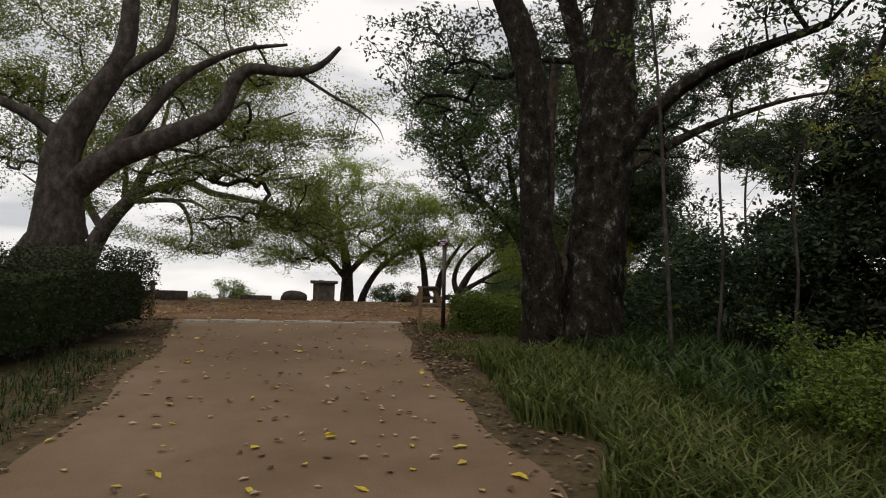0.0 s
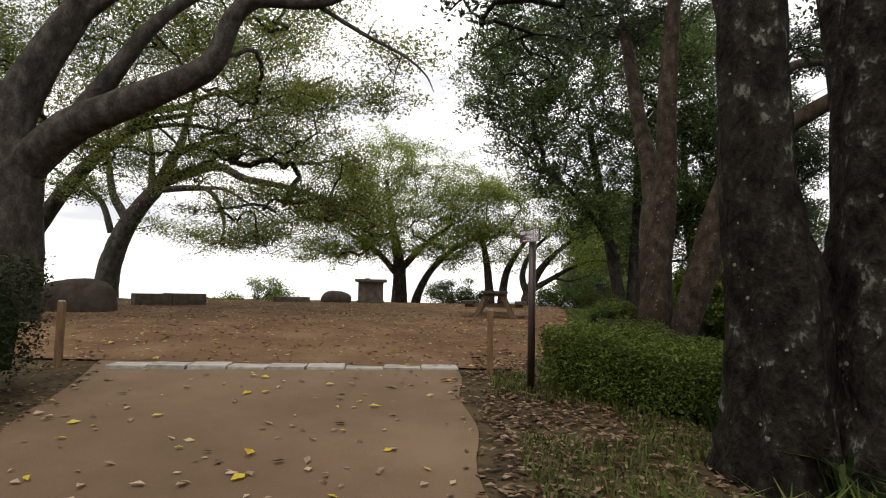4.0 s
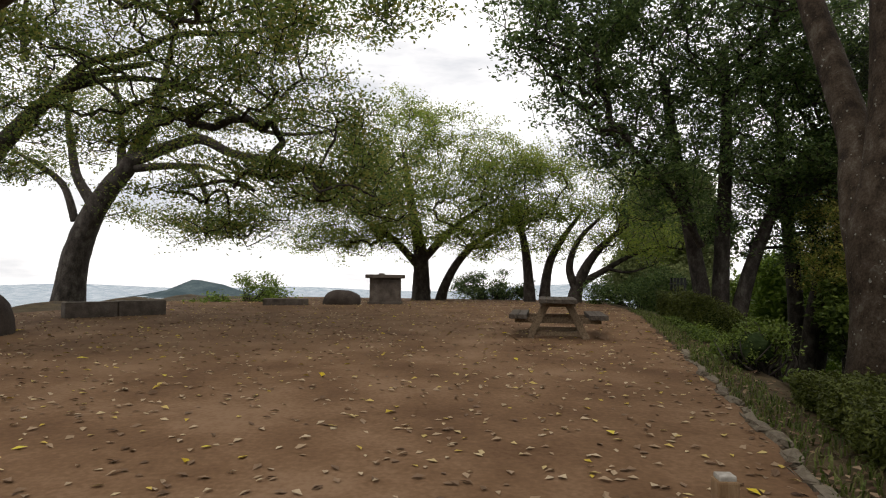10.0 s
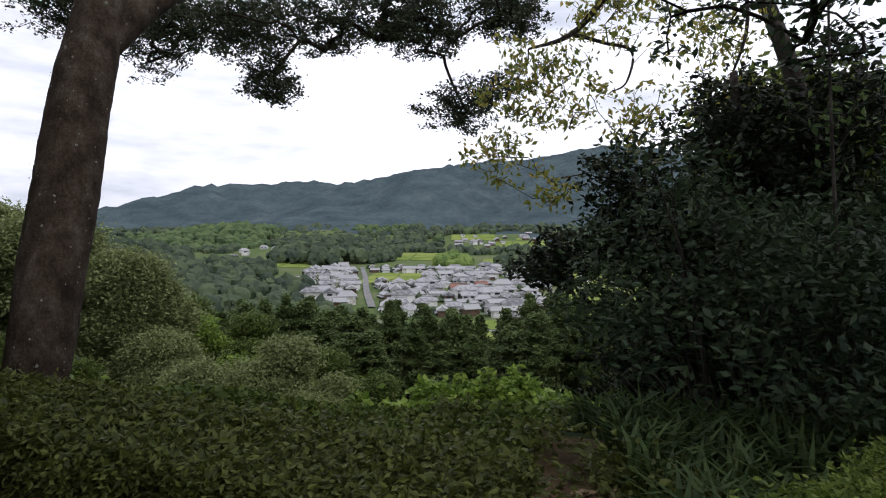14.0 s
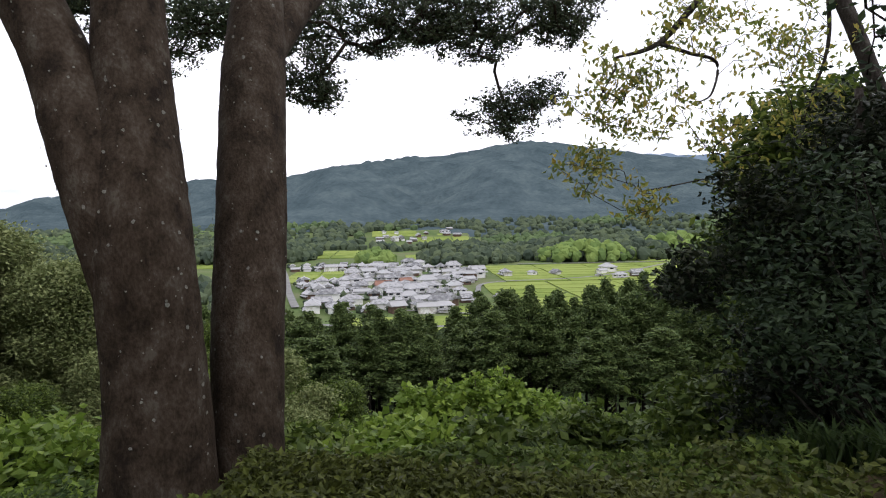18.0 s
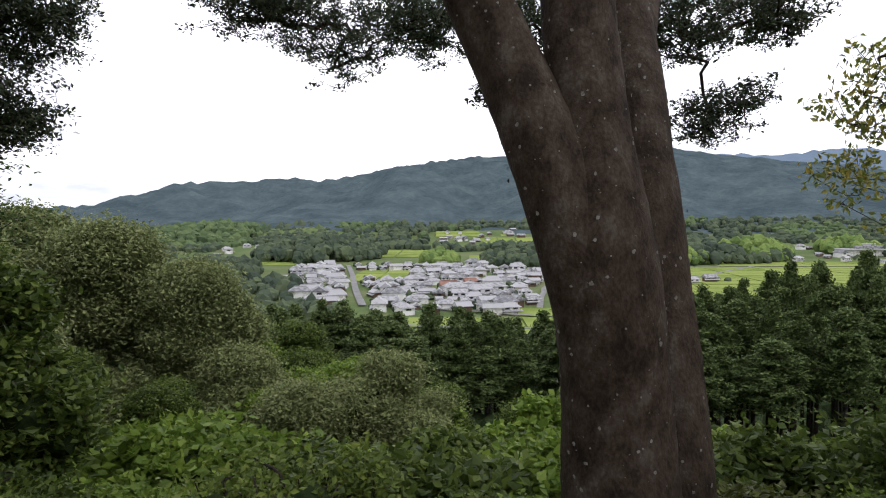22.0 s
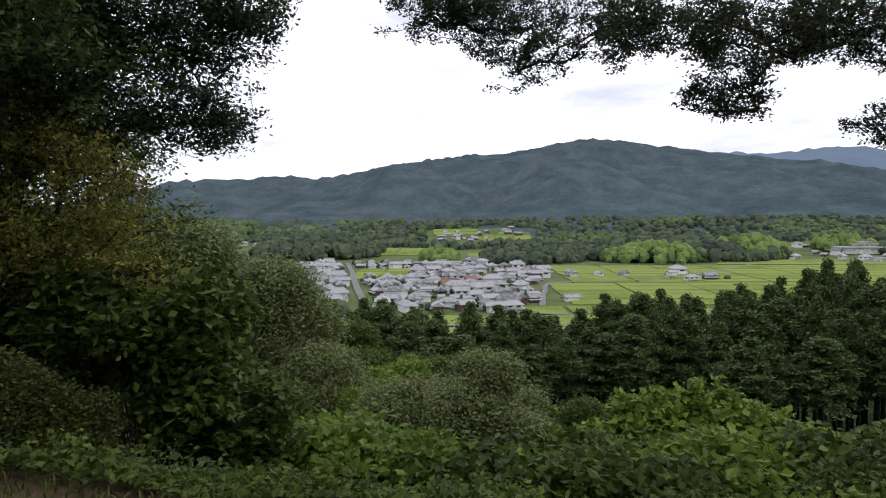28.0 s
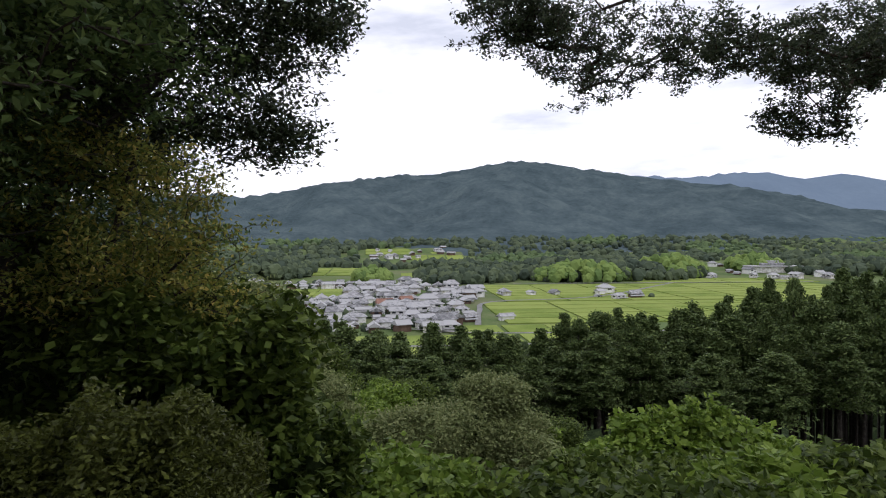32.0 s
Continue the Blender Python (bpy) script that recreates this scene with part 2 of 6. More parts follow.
L_AZALEA = leaf_mat("azalea_leaves", [(0.02, 0.026, 0.012), (0.035, 0.045, 0.02), (0.055, 0.06, 0.025)], 0.5, 0.25)
L_LOWHEDGE = leaf_mat("low_hedge_leaves", [(0.038, 0.046, 0.011), (0.069, 0.084, 0.017), (0.116, 0.134, 0.028)], 0.45, 0.3)
L_CAMELLIA = leaf_mat("camellia_leaves", [(0.01, 0.016, 0.009), (0.02, 0.029, 0.015), (0.04, 0.046, 0.022)], 0.5, 0.15, 0.15)
L_SHRUB = leaf_mat("shrub_leaves", [(0.085, 0.14, 0.02), (0.15, 0.23, 0.034), (0.23, 0.32, 0.05)], 0.45, 0.4)
L_BROAD = leaf_mat("broad_leaves", [(0.032, 0.054, 0.01), (0.072, 0.108, 0.019), (0.14, 0.188, 0.036)], 0.5, 0.35)
L_OLIVE = leaf_mat("olive_leaves", [(0.12, 0.15, 0.055), (0.185, 0.22, 0.085), (0.25, 0.28, 0.115)], 0.6, 0.3)
L_CEDAR = leaf_mat("cedar_needles", [(0.045, 0.075, 0.022), (0.08, 0.118, 0.034), (0.125, 0.165, 0.05)], 0.6, 0.2)
L_GRASS = leaf_mat("grass_blades", [(0.045, 0.064, 0.016), (0.08, 0.11, 0.024), (0.125, 0.16, 0.038), (0.18, 0.16, 0.07)], 0.5, 0.4)
L_SASA = leaf_mat("bamboo_grass", [(0.021, 0.039, 0.012), (0.041, 0.068, 0.019), (0.068, 0.102, 0.029)], 0.45, 0.35)
L_YELLOWING = leaf_mat("yellowing_leaves", [(0.117, 0.163, 0.039), (0.208, 0.247, 0.052), (0.312, 0.312, 0.072), (0.429, 0.338, 0.078)], 0.5, 0.45)
L_FALLEN = leaf_mat("dry_leaves", [(0.1, 0.06, 0.035), (0.2, 0.13, 0.08), (0.33, 0.24, 0.15), (0.45, 0.36, 0.24), (0.45, 0.33, 0.04)], 0.7, 0.1)
L_YELLOW = leaf_mat("yellow_leaves", [(0.5, 0.36, 0.02), (0.6, 0.47, 0.04), (0.55, 0.5, 0.1)], 0.6, 0.2)
L_LITTER = leaf_mat("leaf_litter", [(0.05, 0.03, 0.02), (0.11, 0.065, 0.04), (0.2, 0.13, 0.08), (0.3, 0.22, 0.14)], 0.8, 0.1)
# Valley woods are greyed so their colour carries distance haze.
L_WOODS = leaf_mat("hazy_woodland_crowns", [(0.045, 0.062, 0.045), (0.066, 0.087, 0.054), (0.09, 0.115, 0.062)], 0.9, 0.0, 0.05)
L_BAMBOO = leaf_mat("bamboo_grove", [(0.09, 0.14, 0.045), (0.13, 0.19, 0.055), (0.17, 0.23, 0.065)], 0.9, 0.0, 0.05)
L_GROVE = leaf_mat("pale_grove", [(0.06, 0.09, 0.045), (0.085, 0.125, 0.055), (0.11, 0.15, 0.065)], 0.9, 0.0, 0.05)
# Blue tint of these crowns is haze put into the colour.
L_MOUNTAIN = leaf_mat("hazy_mountain_crowns", [(0.045, 0.066, 0.072), (0.055, 0.08, 0.085), (0.068, 0.095, 0.096)], 0.95, 0.0, 0.0)


# ---- mesh helpers ----
def mesh_of(name, verts, faces, material, smooth=False):
    me = bpy.data.meshes.new(name)
    me.from_pydata(np.asarray(verts, dtype=float).tolist(), [], [list(f) for f in faces] if not isinstance(faces, np.ndarray) else faces.tolist())
    for m in (material if isinstance(material, (list, tuple)) else [material]):
        me.materials.append(m)
    if smooth:
        me.polygons.foreach_set("use_smooth", [True] * len(me.polygons))
    me.update()
    return me


def thing(name, label, category, at=(0, 0, 0), group="", kind=""):
    return tagged_at(new(name), label, category, at, group, kind)


def tagged_at(ob, label, category, at, group="", kind=""):
    ob.location = at
    return tagged(ob, label, category, group, kind)


def part(name, me, parent, label=""):
    ob = new(name, me)
    ob.parent = parent
    if label:
        tagged(ob, label)
    return ob


def bm_mesh(name, bm, material, smooth=False):
    me = bpy.data.meshes.new(name)
    bm.to_mesh(me)
    bm.free()
    me.materials.append(material)
    if smooth:
        me.polygons.foreach_set("use_smooth", [True] * len(me.polygons))
    return me


def box_mesh(name, size, material, centre=(0, 0, 0), bevel=0.01, turn=None, rough=0.0):
    bm = bmesh.new()
    bmesh.ops.create_cube(bm, size=1)
    bmesh.ops.scale(bm, vec=size, verts=bm.verts)
    if bevel:
        bmesh.ops.bevel(bm, geom=bm.edges[:], offset=bevel, segments=2, affect="EDGES", profile=0.6)
    if rough:
        for v in bm.verts:
            v.co += Vector((random.uniform(-rough, rough), random.uniform(-rough, rough), random.uniform(-rough, rough)))
    if turn is not None:
        bmesh.ops.transform(bm, matrix=turn, verts=bm.verts)
    bmesh.ops.translate(bm, vec=centre, verts=bm.verts)
    return bm_mesh(name, bm, material)


def smooth_line(pts, k=5):
    """A curve through points of any number of columns."""
    p = np.asarray(pts, dtype=float)
    if len(p) < 3:
        s = np.linspace(0, 1, k + 1)[:, None]
        return p[0] * (1 - s) + p[-1] * s
    q = np.vstack([2 * p[0] - p[1], p, 2 * p[-1] - p[-2]])
    out = []
    for i in range(1, len(q) - 2):
        for s in np.linspace(0, 1, k, endpoint=False):
            a, b, c, d = q[i - 1], q[i], q[i + 1], q[i + 2]
            out.append(0.5 * (2 * b + (c - a) * s + (2 * a - 5 * b + 4 * c - d) * s * s + (3 * b - a - 3 * c + d) * s ** 3))
    out.append(p[-1])
    return np.array(out)


def tube(line, sides=8, knob=0.0):
    """Vertices and quads of a tapering limb along rows of x, y, z, radius."""
    line = np.asarray(line, dtype=float)
    c, r = line[:, :3], np.maximum(line[:, 3], 0.002)
    d = np.gradient(c, axis=0)
    d /= np.linalg.norm(d, axis=1)[:, None] + 1e-9
    ref = np.array([0.31, 0.95, 0.05]) if abs(d[0][2]) > 0.6 else np.array([0, 0, 1.0])
    u = np.cross(d, ref)
    u /= np.linalg.norm(u, axis=1)[:, None] + 1e-9
    w = np.cross(d, u)
    ang = np.linspace(0, 2 * np.pi, sides, endpoint=False)
    rr = np.repeat(r[:, None], sides, 1)
    if knob:
        ph = RNG.uniform(0, 6.28, 4)
        for i in range(len(r)):
            rr[i] *= 1 + knob * (np.sin(2 * ang + ph[0] + i * 0.13) * 0.5 + np.sin(3 * ang + ph[1] - i * 0.21) * 0.35 + np.sin(7 * ang + ph[2] + 0.3 * i) * 0.25) + RNG.normal(0, knob * 0.18, sides)
    v = c[:, None, :] + rr[..., None] * (np.cos(ang)[None, :, None] * u[:, None, :] + np.sin(ang)[None, :, None] * w[:, None, :])
    n = len(c)
    i, j = np.meshgrid(np.arange(n - 1), np.arange(sides), indexing="ij")
    a, b = i * sides + j, i * sides + (j + 1) % sides
    f = np.stack([a, b, b + sides, a + sides], -1).reshape(-1, 4)
    v = np.vstack([v.reshape(-1, 3), c[-1:], c[:1]])
    k = np.arange(sides)
    top = np.stack([(n - 1) * sides + k, (n - 1) * sides + (k + 1) % sides, np.full(sides, n * sides), np.full(sides, n * sides)], -1)
    return v, f, top[:, :3]


class Pile:
    """Collects vertices and faces for one mesh."""

    def __init__(self):
        self.v, self.f, self.n = [], [], 0

    def add(self, v, *faces):
        self.v.append(np.asarray(v, dtype=float))
        for f in faces:
            self.f.extend((np.asarray(f) + self.n).tolist())
        self.n += len(v)

    def mesh(self, name, material, smooth=True):
        return mesh_of(name, np.vstack(self.v), self.f, material, smooth)


def leaf_arrays(p, size, up=0.5, droop=0.2, slim=0.5, rng=RNG):
    """A pointed leaf of four corners at each point."""
    n = len(p)
    d = rng.normal(0, 1, (n, 3))
    d[:, 2] = d[:, 2] * 0.6 - droop
    d /= np.linalg.norm(d, axis=1)[:, None]
    nn = rng.normal(0, 1, (n, 3))
    nn[:, 2] = np.abs(nn[:, 2]) + up
    s = np.cross(d, nn)
    s /= np.linalg.norm(s, axis=1)[:, None] + 1e-9
    k = size * rng.uniform(0.65, 1.3, n)[:, None]
    bend = np.cross(d, s) * k * rng.uniform(-0.18, 0.18, n)[:, None]
    v = np.stack([p - d * k * 0.5, p + s * k * slim * 0.5 + bend, p + d * k * 0.5, p - s * k * slim * 0.5 + bend], 1).reshape(-1, 3)
    return v, np.arange(4 * n).reshape(-1, 4)


def leaf_mesh(name, p, size, material, **kw):
    v, f = leaf_arrays(p, size, **kw)
    return mesh_of(name, v, f, material)


def in_lobe(c, r, n, rng=RNG, low=0.25):
    """Points in an ellipsoid, most of them near its outside."""
    d = rng.normal(0, 1, (n, 3))
    d /= np.linalg.norm(d, axis=1)[:, None]
    return np.asarray(c) + d * np.asarray(r) * rng.uniform(low, 1, n)[:, None] ** 0.45


def clumps(lobes, twigs, per, spread, rng=RNG):
    """Leaf places in bunches round twig ends of each lobe (x, y, z, rx, ry, rz)."""
    ends = [in_lobe(l[:3], l[3:], max(4, int(twigs * (l[3] * l[4] * l[5]) ** 0.6)), rng) for l in np.asarray(lobes, dtype=float)]
    e = np.vstack(ends)
    p = np.repeat(e, per, 0) + rng.normal(0, spread, (len(e) * per, 3)) * (1, 1, 0.6)
    return e, p, ends


ICO = bmesh.new()
bmesh.ops.create_icosphere(ICO, subdivisions=2, radius=1)
ICO.verts.ensure_lookup_table()
ICO_V = np.array([v.co[:] for v in ICO.verts])
ICO_F = np.array([[v.index for v in f.verts] for f in ICO.faces])
ICO.free()
ICO1 = bmesh.new()
bmesh.ops.create_icosphere(ICO1, subdivisions=1, radius=1)
ICO1_V = np.array([v.co[:] for v in ICO1.verts])
ICO1_F = np.array([[v.index for v in f.verts] for f in ICO1.faces])
ICO1.free()


def grow(t, base, stem, lobes, bark, twigs, per, spread, branch_r, loose):
    """Branches that fork from the stems out to twig ends in every lobe; gives the leaf places."""
    cap = 12000
    pos, parent, load = np.zeros((cap, 3)), np.full(cap, -1), np.zeros(cap)
    n0 = n = len(stem)
    pos[:n] = stem[:, :3]
    runs, leaves = [], []

    def reach(q, wob, step, main):
        nonlocal n
        d = np.linalg.norm(pos[:n] - q, axis=1) + 1.2 * np.maximum(0, pos[:n, 2] - q[2] + 0.2)
        if main:
            d[n0:] += 0.4
        k = int(np.argmin(d))
        a = pos[k].copy()
        gap = np.linalg.norm(q - a)
        m = max(2, int(gap / step))
        idx = [k]
        drift = RNG.normal(0, wob * gap, 3)
        for s in np.linspace(0, 1, m + 1)[1:]:
            pos[n] = a * (1 - s) + q * s + drift * math.sin(s * 3.1416) + (RNG.normal(0, 0.02 + 0.02 * gap, 3) if s < 1 else 0) + np.array([0, 0, 0.1 * gap * math.sin(s * 3.1416)])
            parent[n] = idx[-1]
            idx.append(n)
            n += 1
        runs.append((idx, main))
        return idx

    order = np.argsort([np.min(np.linalg.norm(stem[:, :3] - l[:3], axis=1)) for l in lobes])
    for l in lobes[order]:
        reach(l[:3], 0.09, 0.4, True)
        m = max(4, int(twigs * (l[3] * l[4] * l[5]) ** 0.6))
        d = RNG.normal(0, 1, (m, 3))
        d /= np.linalg.norm(d, axis=1)[:, None]
        e = l[:3] + d * l[3:] * RNG.uniform(0.02, 1, m)[:, None] ** 0.38 + RNG.normal(0, loose, (m, 3)) * l[3:]
        for q in e[np.argsort(np.linalg.norm(e - l[:3], axis=1))]:
            if n > cap - 60:
                break
            idx = reach(q, 0.1, 0.35, False)
            load[idx[-1]] = 1
            leaves.append((pos[idx[-2]], q))
    for k in range(n - 1, n0 - 1, -1):
        if parent[k] >= 0:
            load[parent[k]] += load[k]
    thin = Pile()
    for idx, main in runs:
        k0 = idx[0]
        rad = 0.0035 + branch_r * 0.085 * np.sqrt(load[idx])
        if k0 < n0:
            rad[0] = min(stem[k0, 3] * 0.7, rad[1] * 1.3)
            rad = np.minimum(rad, stem[k0, 3] * 0.7)
        else:
            rad[0] = rad[1]
        rows = np.column_stack([pos[idx] - base, rad])
        if main:
            lm = Pile()
            lm.add(*tube(rows, 8)[:2])
            part("limb", lm.mesh("limb", bark), t)
        else:
            thin.add(*tube(rows, 5 if rad[0] > 0.02 else 4)[:2])
    part("branchwork", thin.mesh("branchwork", bark), t)["kind"] = "stuff"
    a, b = np.array([q[0] for q in leaves]), np.array([q[1] for q in leaves])
    s = RNG.uniform(0.1, 1.1, (len(a), per, 1))
    return (a[:, None] * (1 - s) + b[:, None] * s + RNG.normal(0, spread, (len(a), per, 3)) * (1, 1, 0.55)).reshape(-1, 3)


def tree(name, label, stems, lobes, bark, leaf, twigs=26, per=26, spread=0.22, size=0.1, limbs=True, sides=10, knob=0.1, group="", branch_r=0.05, droop=0.2, category="tree", lichen=0, loose=0.15):
    """A tree: stems as rows of x, y, z, radius in the world; a limb to each lobe of leaves."""
    base = np.array(stems[0][0][:3], dtype=float)
    t = thing(name, label, category, base, group)
    pile, lines = Pile(), []
    for st in stems:
        ln = smooth_line(st, 7)
        lines.append(ln)
        l2 = ln.copy()
        l2[:, :3] -= base
        v, f, top = tube(l2, sides + 6, knob)
        pile.add(v, f, top)
    part("trunk", pile.mesh("trunk", bark), t)
    if limbs:
        p = grow(t, base, np.vstack(lines), np.asarray(lobes, dtype=float), bark, twigs, per, spread, branch_r, loose)
    else:
        e, p, ends = clumps(lobes, twigs, per, spread)
    part("crown", leaf_mesh("crown", p - base, size, leaf, droop=droop), t)
    if lichen:
        ln = np.vstack(lines)
        lp = Pile()
        for _ in range(lichen):
            s = ln[RNG.integers(0, len(ln) - 1)]
            a = RNG.uniform(0, 6.283)
            o = np.array([np.cos(a), np.sin(a), 0])
            rad = 0.003 + 0.014 * RNG.uniform(0, 1) ** 3
            tz = np.array([0, 0, 1.0])
            sd = np.cross(o, tz)
            ang = np.linspace(0, 6.283, 7, endpoint=False)
            rr = rad * RNG.uniform(0.6, 1.2, 7)
            cc = s[:3] + o * (s[3] * 1.045) + (0, 0, RNG.uniform(-0.2, 0.2)) - base
            lp.add(np.vstack([cc + np.cos(q) * r_ * sd + np.sin(q) * r_ * tz + o * 0.004 * np.cos(0) for q, r_ in zip(ang, rr)]), [list(range(7))])
        part("lichen", lp.mesh("lichen", M_LICHEN, False), t, "pale grey lichen spots")["kind"] = "stuff"
    return t


# ---- the ground: one sheet from the hilltop to the mountains ----
MID_Y = [-60, -30, -10, 0, 12.7, 15.5, 21, 31, 39, 60]
MID_Z = [-6.5, -3.4, -1.35, -0.42, 0.8, 0.95, 1.08, 1.27, 1.2, 1.2]
EDGE_Y = [-12, 4, 8.7, 11.2, 13.2, 14.4, 20.8, 22.5, 28, 36, 45]
EDGE_X = [1.9, 0.85, 0.13, 0.05, 0.9, 1.75, 3.0, 3.3, 4.35, 5.2, 6]
RIDGE_Y = [-5000, -3000, -2200, -1731, -1483, -1243, -1011, -786, -556, -376, -104, 34, 203, 350, 513, 620, 825, 1060, 1500, 2500, 5000]
RIDGE_Z = [0, 5, 8, 70, 112, 155, 195, 238, 262, 262, 223, 202, 197, 165, 132, 144, 130, 90, 5, -30, -60]
BACK_Y = [-5000, -3134, -2759, -2608, -2253, -1796, -1473, -1000, -300, 300, 5000]
BACK_Z = [330, 353, 421, 367, 417, 371, 383, 300, 150, 0, -60]


def height(x, y, rough=True):
    x, y = np.asarray(x, dtype=float), np.asarray(y, dtype=float)
    e = np.interp(y, EDGE_Y, EDGE_X)
    out = np.maximum.reduce([x - np.where(y < 15, np.maximum(e + 2.6, 4.6), e + np.interp(y, [15, 18, 30], [2.7, 0.9, 0.6])), (y - 41) * 0.9, -14.5 - x, -34 - y])
    top = np.interp(y, MID_Y, MID_Z)
    hill = top + np.interp(out, [0, 2, 5, 10, 20, 43, 110, 210], [0, -0.9, -2.6, -4.9, -8.3, -15, -40, -46])
    hill = np.where((x > e) & (out < 0) & (y < 10), hill + 0.1 * np.minimum(1, (x - e)), hill)
    floor = -46 + np.interp(x, [300, 480, 620, 800, 1000], [0, 1, 2, 9, 22]) - np.interp(y, [400, 2400], [0, 62]) * np.interp(x, [0, 700], [1, 0.3])
    m = np.interp(y, RIDGE_Y, RIDGE_Z)
    s = np.clip((x - 900) / 1300, 0, 1)
    mount = floor + np.maximum(0, m - floor) * (0.25 * s + 0.75 * s * s * (3 - 2 * s))
    mount = np.where(x > 2200, np.maximum(m - (x - 2200) * 0.28, -40), mount)
    back = np.interp(y, BACK_Y, BACK_Z)
    b2 = np.clip(1 - np.abs(x - 3600) / 1000, 0, 1)
    mount = np.maximum(mount, np.where(x > 2300, -40 + (back + 40) * b2, -9e3))
    far = np.where(x > 600, np.maximum(mount, floor), floor)
    far = far + 92 * np.exp(-(((x + 1330) / 150) ** 2 + ((y - 3000) / 160) ** 2))
    far = far + 30 * np.exp(-((y - 4300) / 300) ** 2) * (0.6 + 0.4 * np.sin(x / 260))
    z = np.where(out <= 0, hill, np.where(out < 210, np.maximum(hill, -46), far))
    w = np.clip((out - 150) / 60, 0, 1)
    return np.where(out < 150, hill, hill * (1 - w) + far * w)


def gz(x, y):
    return float(height(x, y))


def lines_of(*spans):
    return np.unique(np.round(np.concatenate([np.arange(a, b, s) for a, b, s in spans]), 3))


GX = lines_of((-4600, -600, 120), (-600, -60, 20), (-60, -16, 3), (-16, 12, 0.4), (12, 60, 2), (60, 240, 8), (240, 900, 20), (900, 2400, 32), (2400, 4700, 90))
GY = lines_of((-4600, -2200, 120), (-2200, 1700, 34), (-60, -8, 3), (-8, 42, 0.4), (42, 120, 4), (1700, 4600, 90))
XX, YY = np.meshgrid(GX, GY, indexing="ij")
ZZ = height(XX, YY)
far_mask = np.clip((XX - 900) / 500, 0, 1)
spur = np.zeros_like(ZZ)
for kx, ky, ph, am in ((0.0032, 0.0105, 0.3, 16), (0.0051, -0.0172, 1.7, 9), (0.011, 0.027, 4.0, 5), (0.021, -0.043, 2.2, 3)):
    spur += am * np.sin(kx * XX + ky * YY + ph + 1.3 * np.sin(0.004 * YY + ph))
ZZ = ZZ + spur * far_mask * np.clip((np.interp(YY, RIDGE_Y, RIDGE_Z) + 60) / 160, 0.1, 1) * np.where(XX < 2200, np.clip((2250 - XX) / 500, 0.12, 1), 0.3)
tufts = np.zeros_like(ZZ)
for kx, ky, ph in ((0.071, 0.043, 0.2), (-0.052, 0.083, 1.1), (0.09, -0.061, 2.7), (0.034, 0.097, 4.1), (0.061, 0.012, 5.2), (-0.018, 0.064, 3.3)):
    tufts += np.sin(kx * XX + ky * YY + ph + 1.7 * np.sin(0.013 * XX - 0.017 * YY + ph))
ZZ = ZZ + tufts * 2.6 * far_mask * np.clip(ZZ / 60 + 0.9, 0.2, 1)
near_mask = (np.abs(XX) < 60) & (np.abs(YY) < 80)
ZZ = ZZ + np.where(near_mask & ~((XX > -14) & (XX < 5) & (YY > -40) & (YY < 42)), 0.12 * np.sin(1.7 * XX) * np.sin(1.3 * YY + 1), 0)
ni, nj = XX.shape
gi, gj = np.meshgrid(np.arange(ni - 1), np.arange(nj - 1), indexing="ij")
ga = gi * nj + gj
gfaces = np.stack([ga, ga + nj, ga + nj + 1, ga + 1], -1).reshape(-1, 4)
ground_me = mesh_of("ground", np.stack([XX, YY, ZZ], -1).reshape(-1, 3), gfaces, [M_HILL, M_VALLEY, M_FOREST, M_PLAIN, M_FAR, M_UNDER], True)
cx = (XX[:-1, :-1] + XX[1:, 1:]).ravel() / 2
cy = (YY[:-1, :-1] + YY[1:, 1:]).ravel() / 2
# Indices 2, 3 and 4 are the haze-tinted materials.
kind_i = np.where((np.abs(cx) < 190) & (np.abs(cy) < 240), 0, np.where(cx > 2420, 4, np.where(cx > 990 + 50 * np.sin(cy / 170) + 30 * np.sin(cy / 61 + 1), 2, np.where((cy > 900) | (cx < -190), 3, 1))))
# Wooded slopes get index 5, whose dark green stands in for tree shade.
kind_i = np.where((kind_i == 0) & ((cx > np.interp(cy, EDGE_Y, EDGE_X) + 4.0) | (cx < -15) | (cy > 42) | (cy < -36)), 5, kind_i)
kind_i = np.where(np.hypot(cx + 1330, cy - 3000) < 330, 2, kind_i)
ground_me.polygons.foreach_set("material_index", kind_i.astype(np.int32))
tagged(new("ground", ground_me), "leaf-covered hilltop falling to a green valley and forested mountains", "ground", kind="structure")


def drape(name, ys, left, right, cols, material, lift, label, category):
    """A sheet on the ground between two borders that vary with y."""
    v, f = [], []
    for y in ys:
        a, b = left(y), right(y)
        for k in range(cols + 1):
            x = a + (b - a) * k / cols
            v.append((x, y, gz(x, y) + lift))
    for i in range(len(ys) - 1):
        for k in range(cols):
            q = i * (cols + 1) + k
            f.append((q, q + 1, q + cols + 2, q + cols + 1))
    return tagged(new(name, mesh_of(name, v, f, material, True)), label, category, kind="structure")


def kerb_y(x):
    return 12.82 + 0.09 * (x + 0.04)


def path_l(y):
    return float(np.interp(y, [-12, 4, 5, 9.8, 11.7, 13.5], [-2.6, -2.94, -3.0, -3.8, -4.4, -4.8])) + 0.06 * math.sin(2.3 * y)


def path_r(y):
    return float(np.interp(y, [-12, 4, 5.1, 8.7, 11.2, 13.5], [1.7, 0.86, 0.64, 0.13, 0.03, -0.1])) + 0.05 * math.sin(3.1 * y + 1)


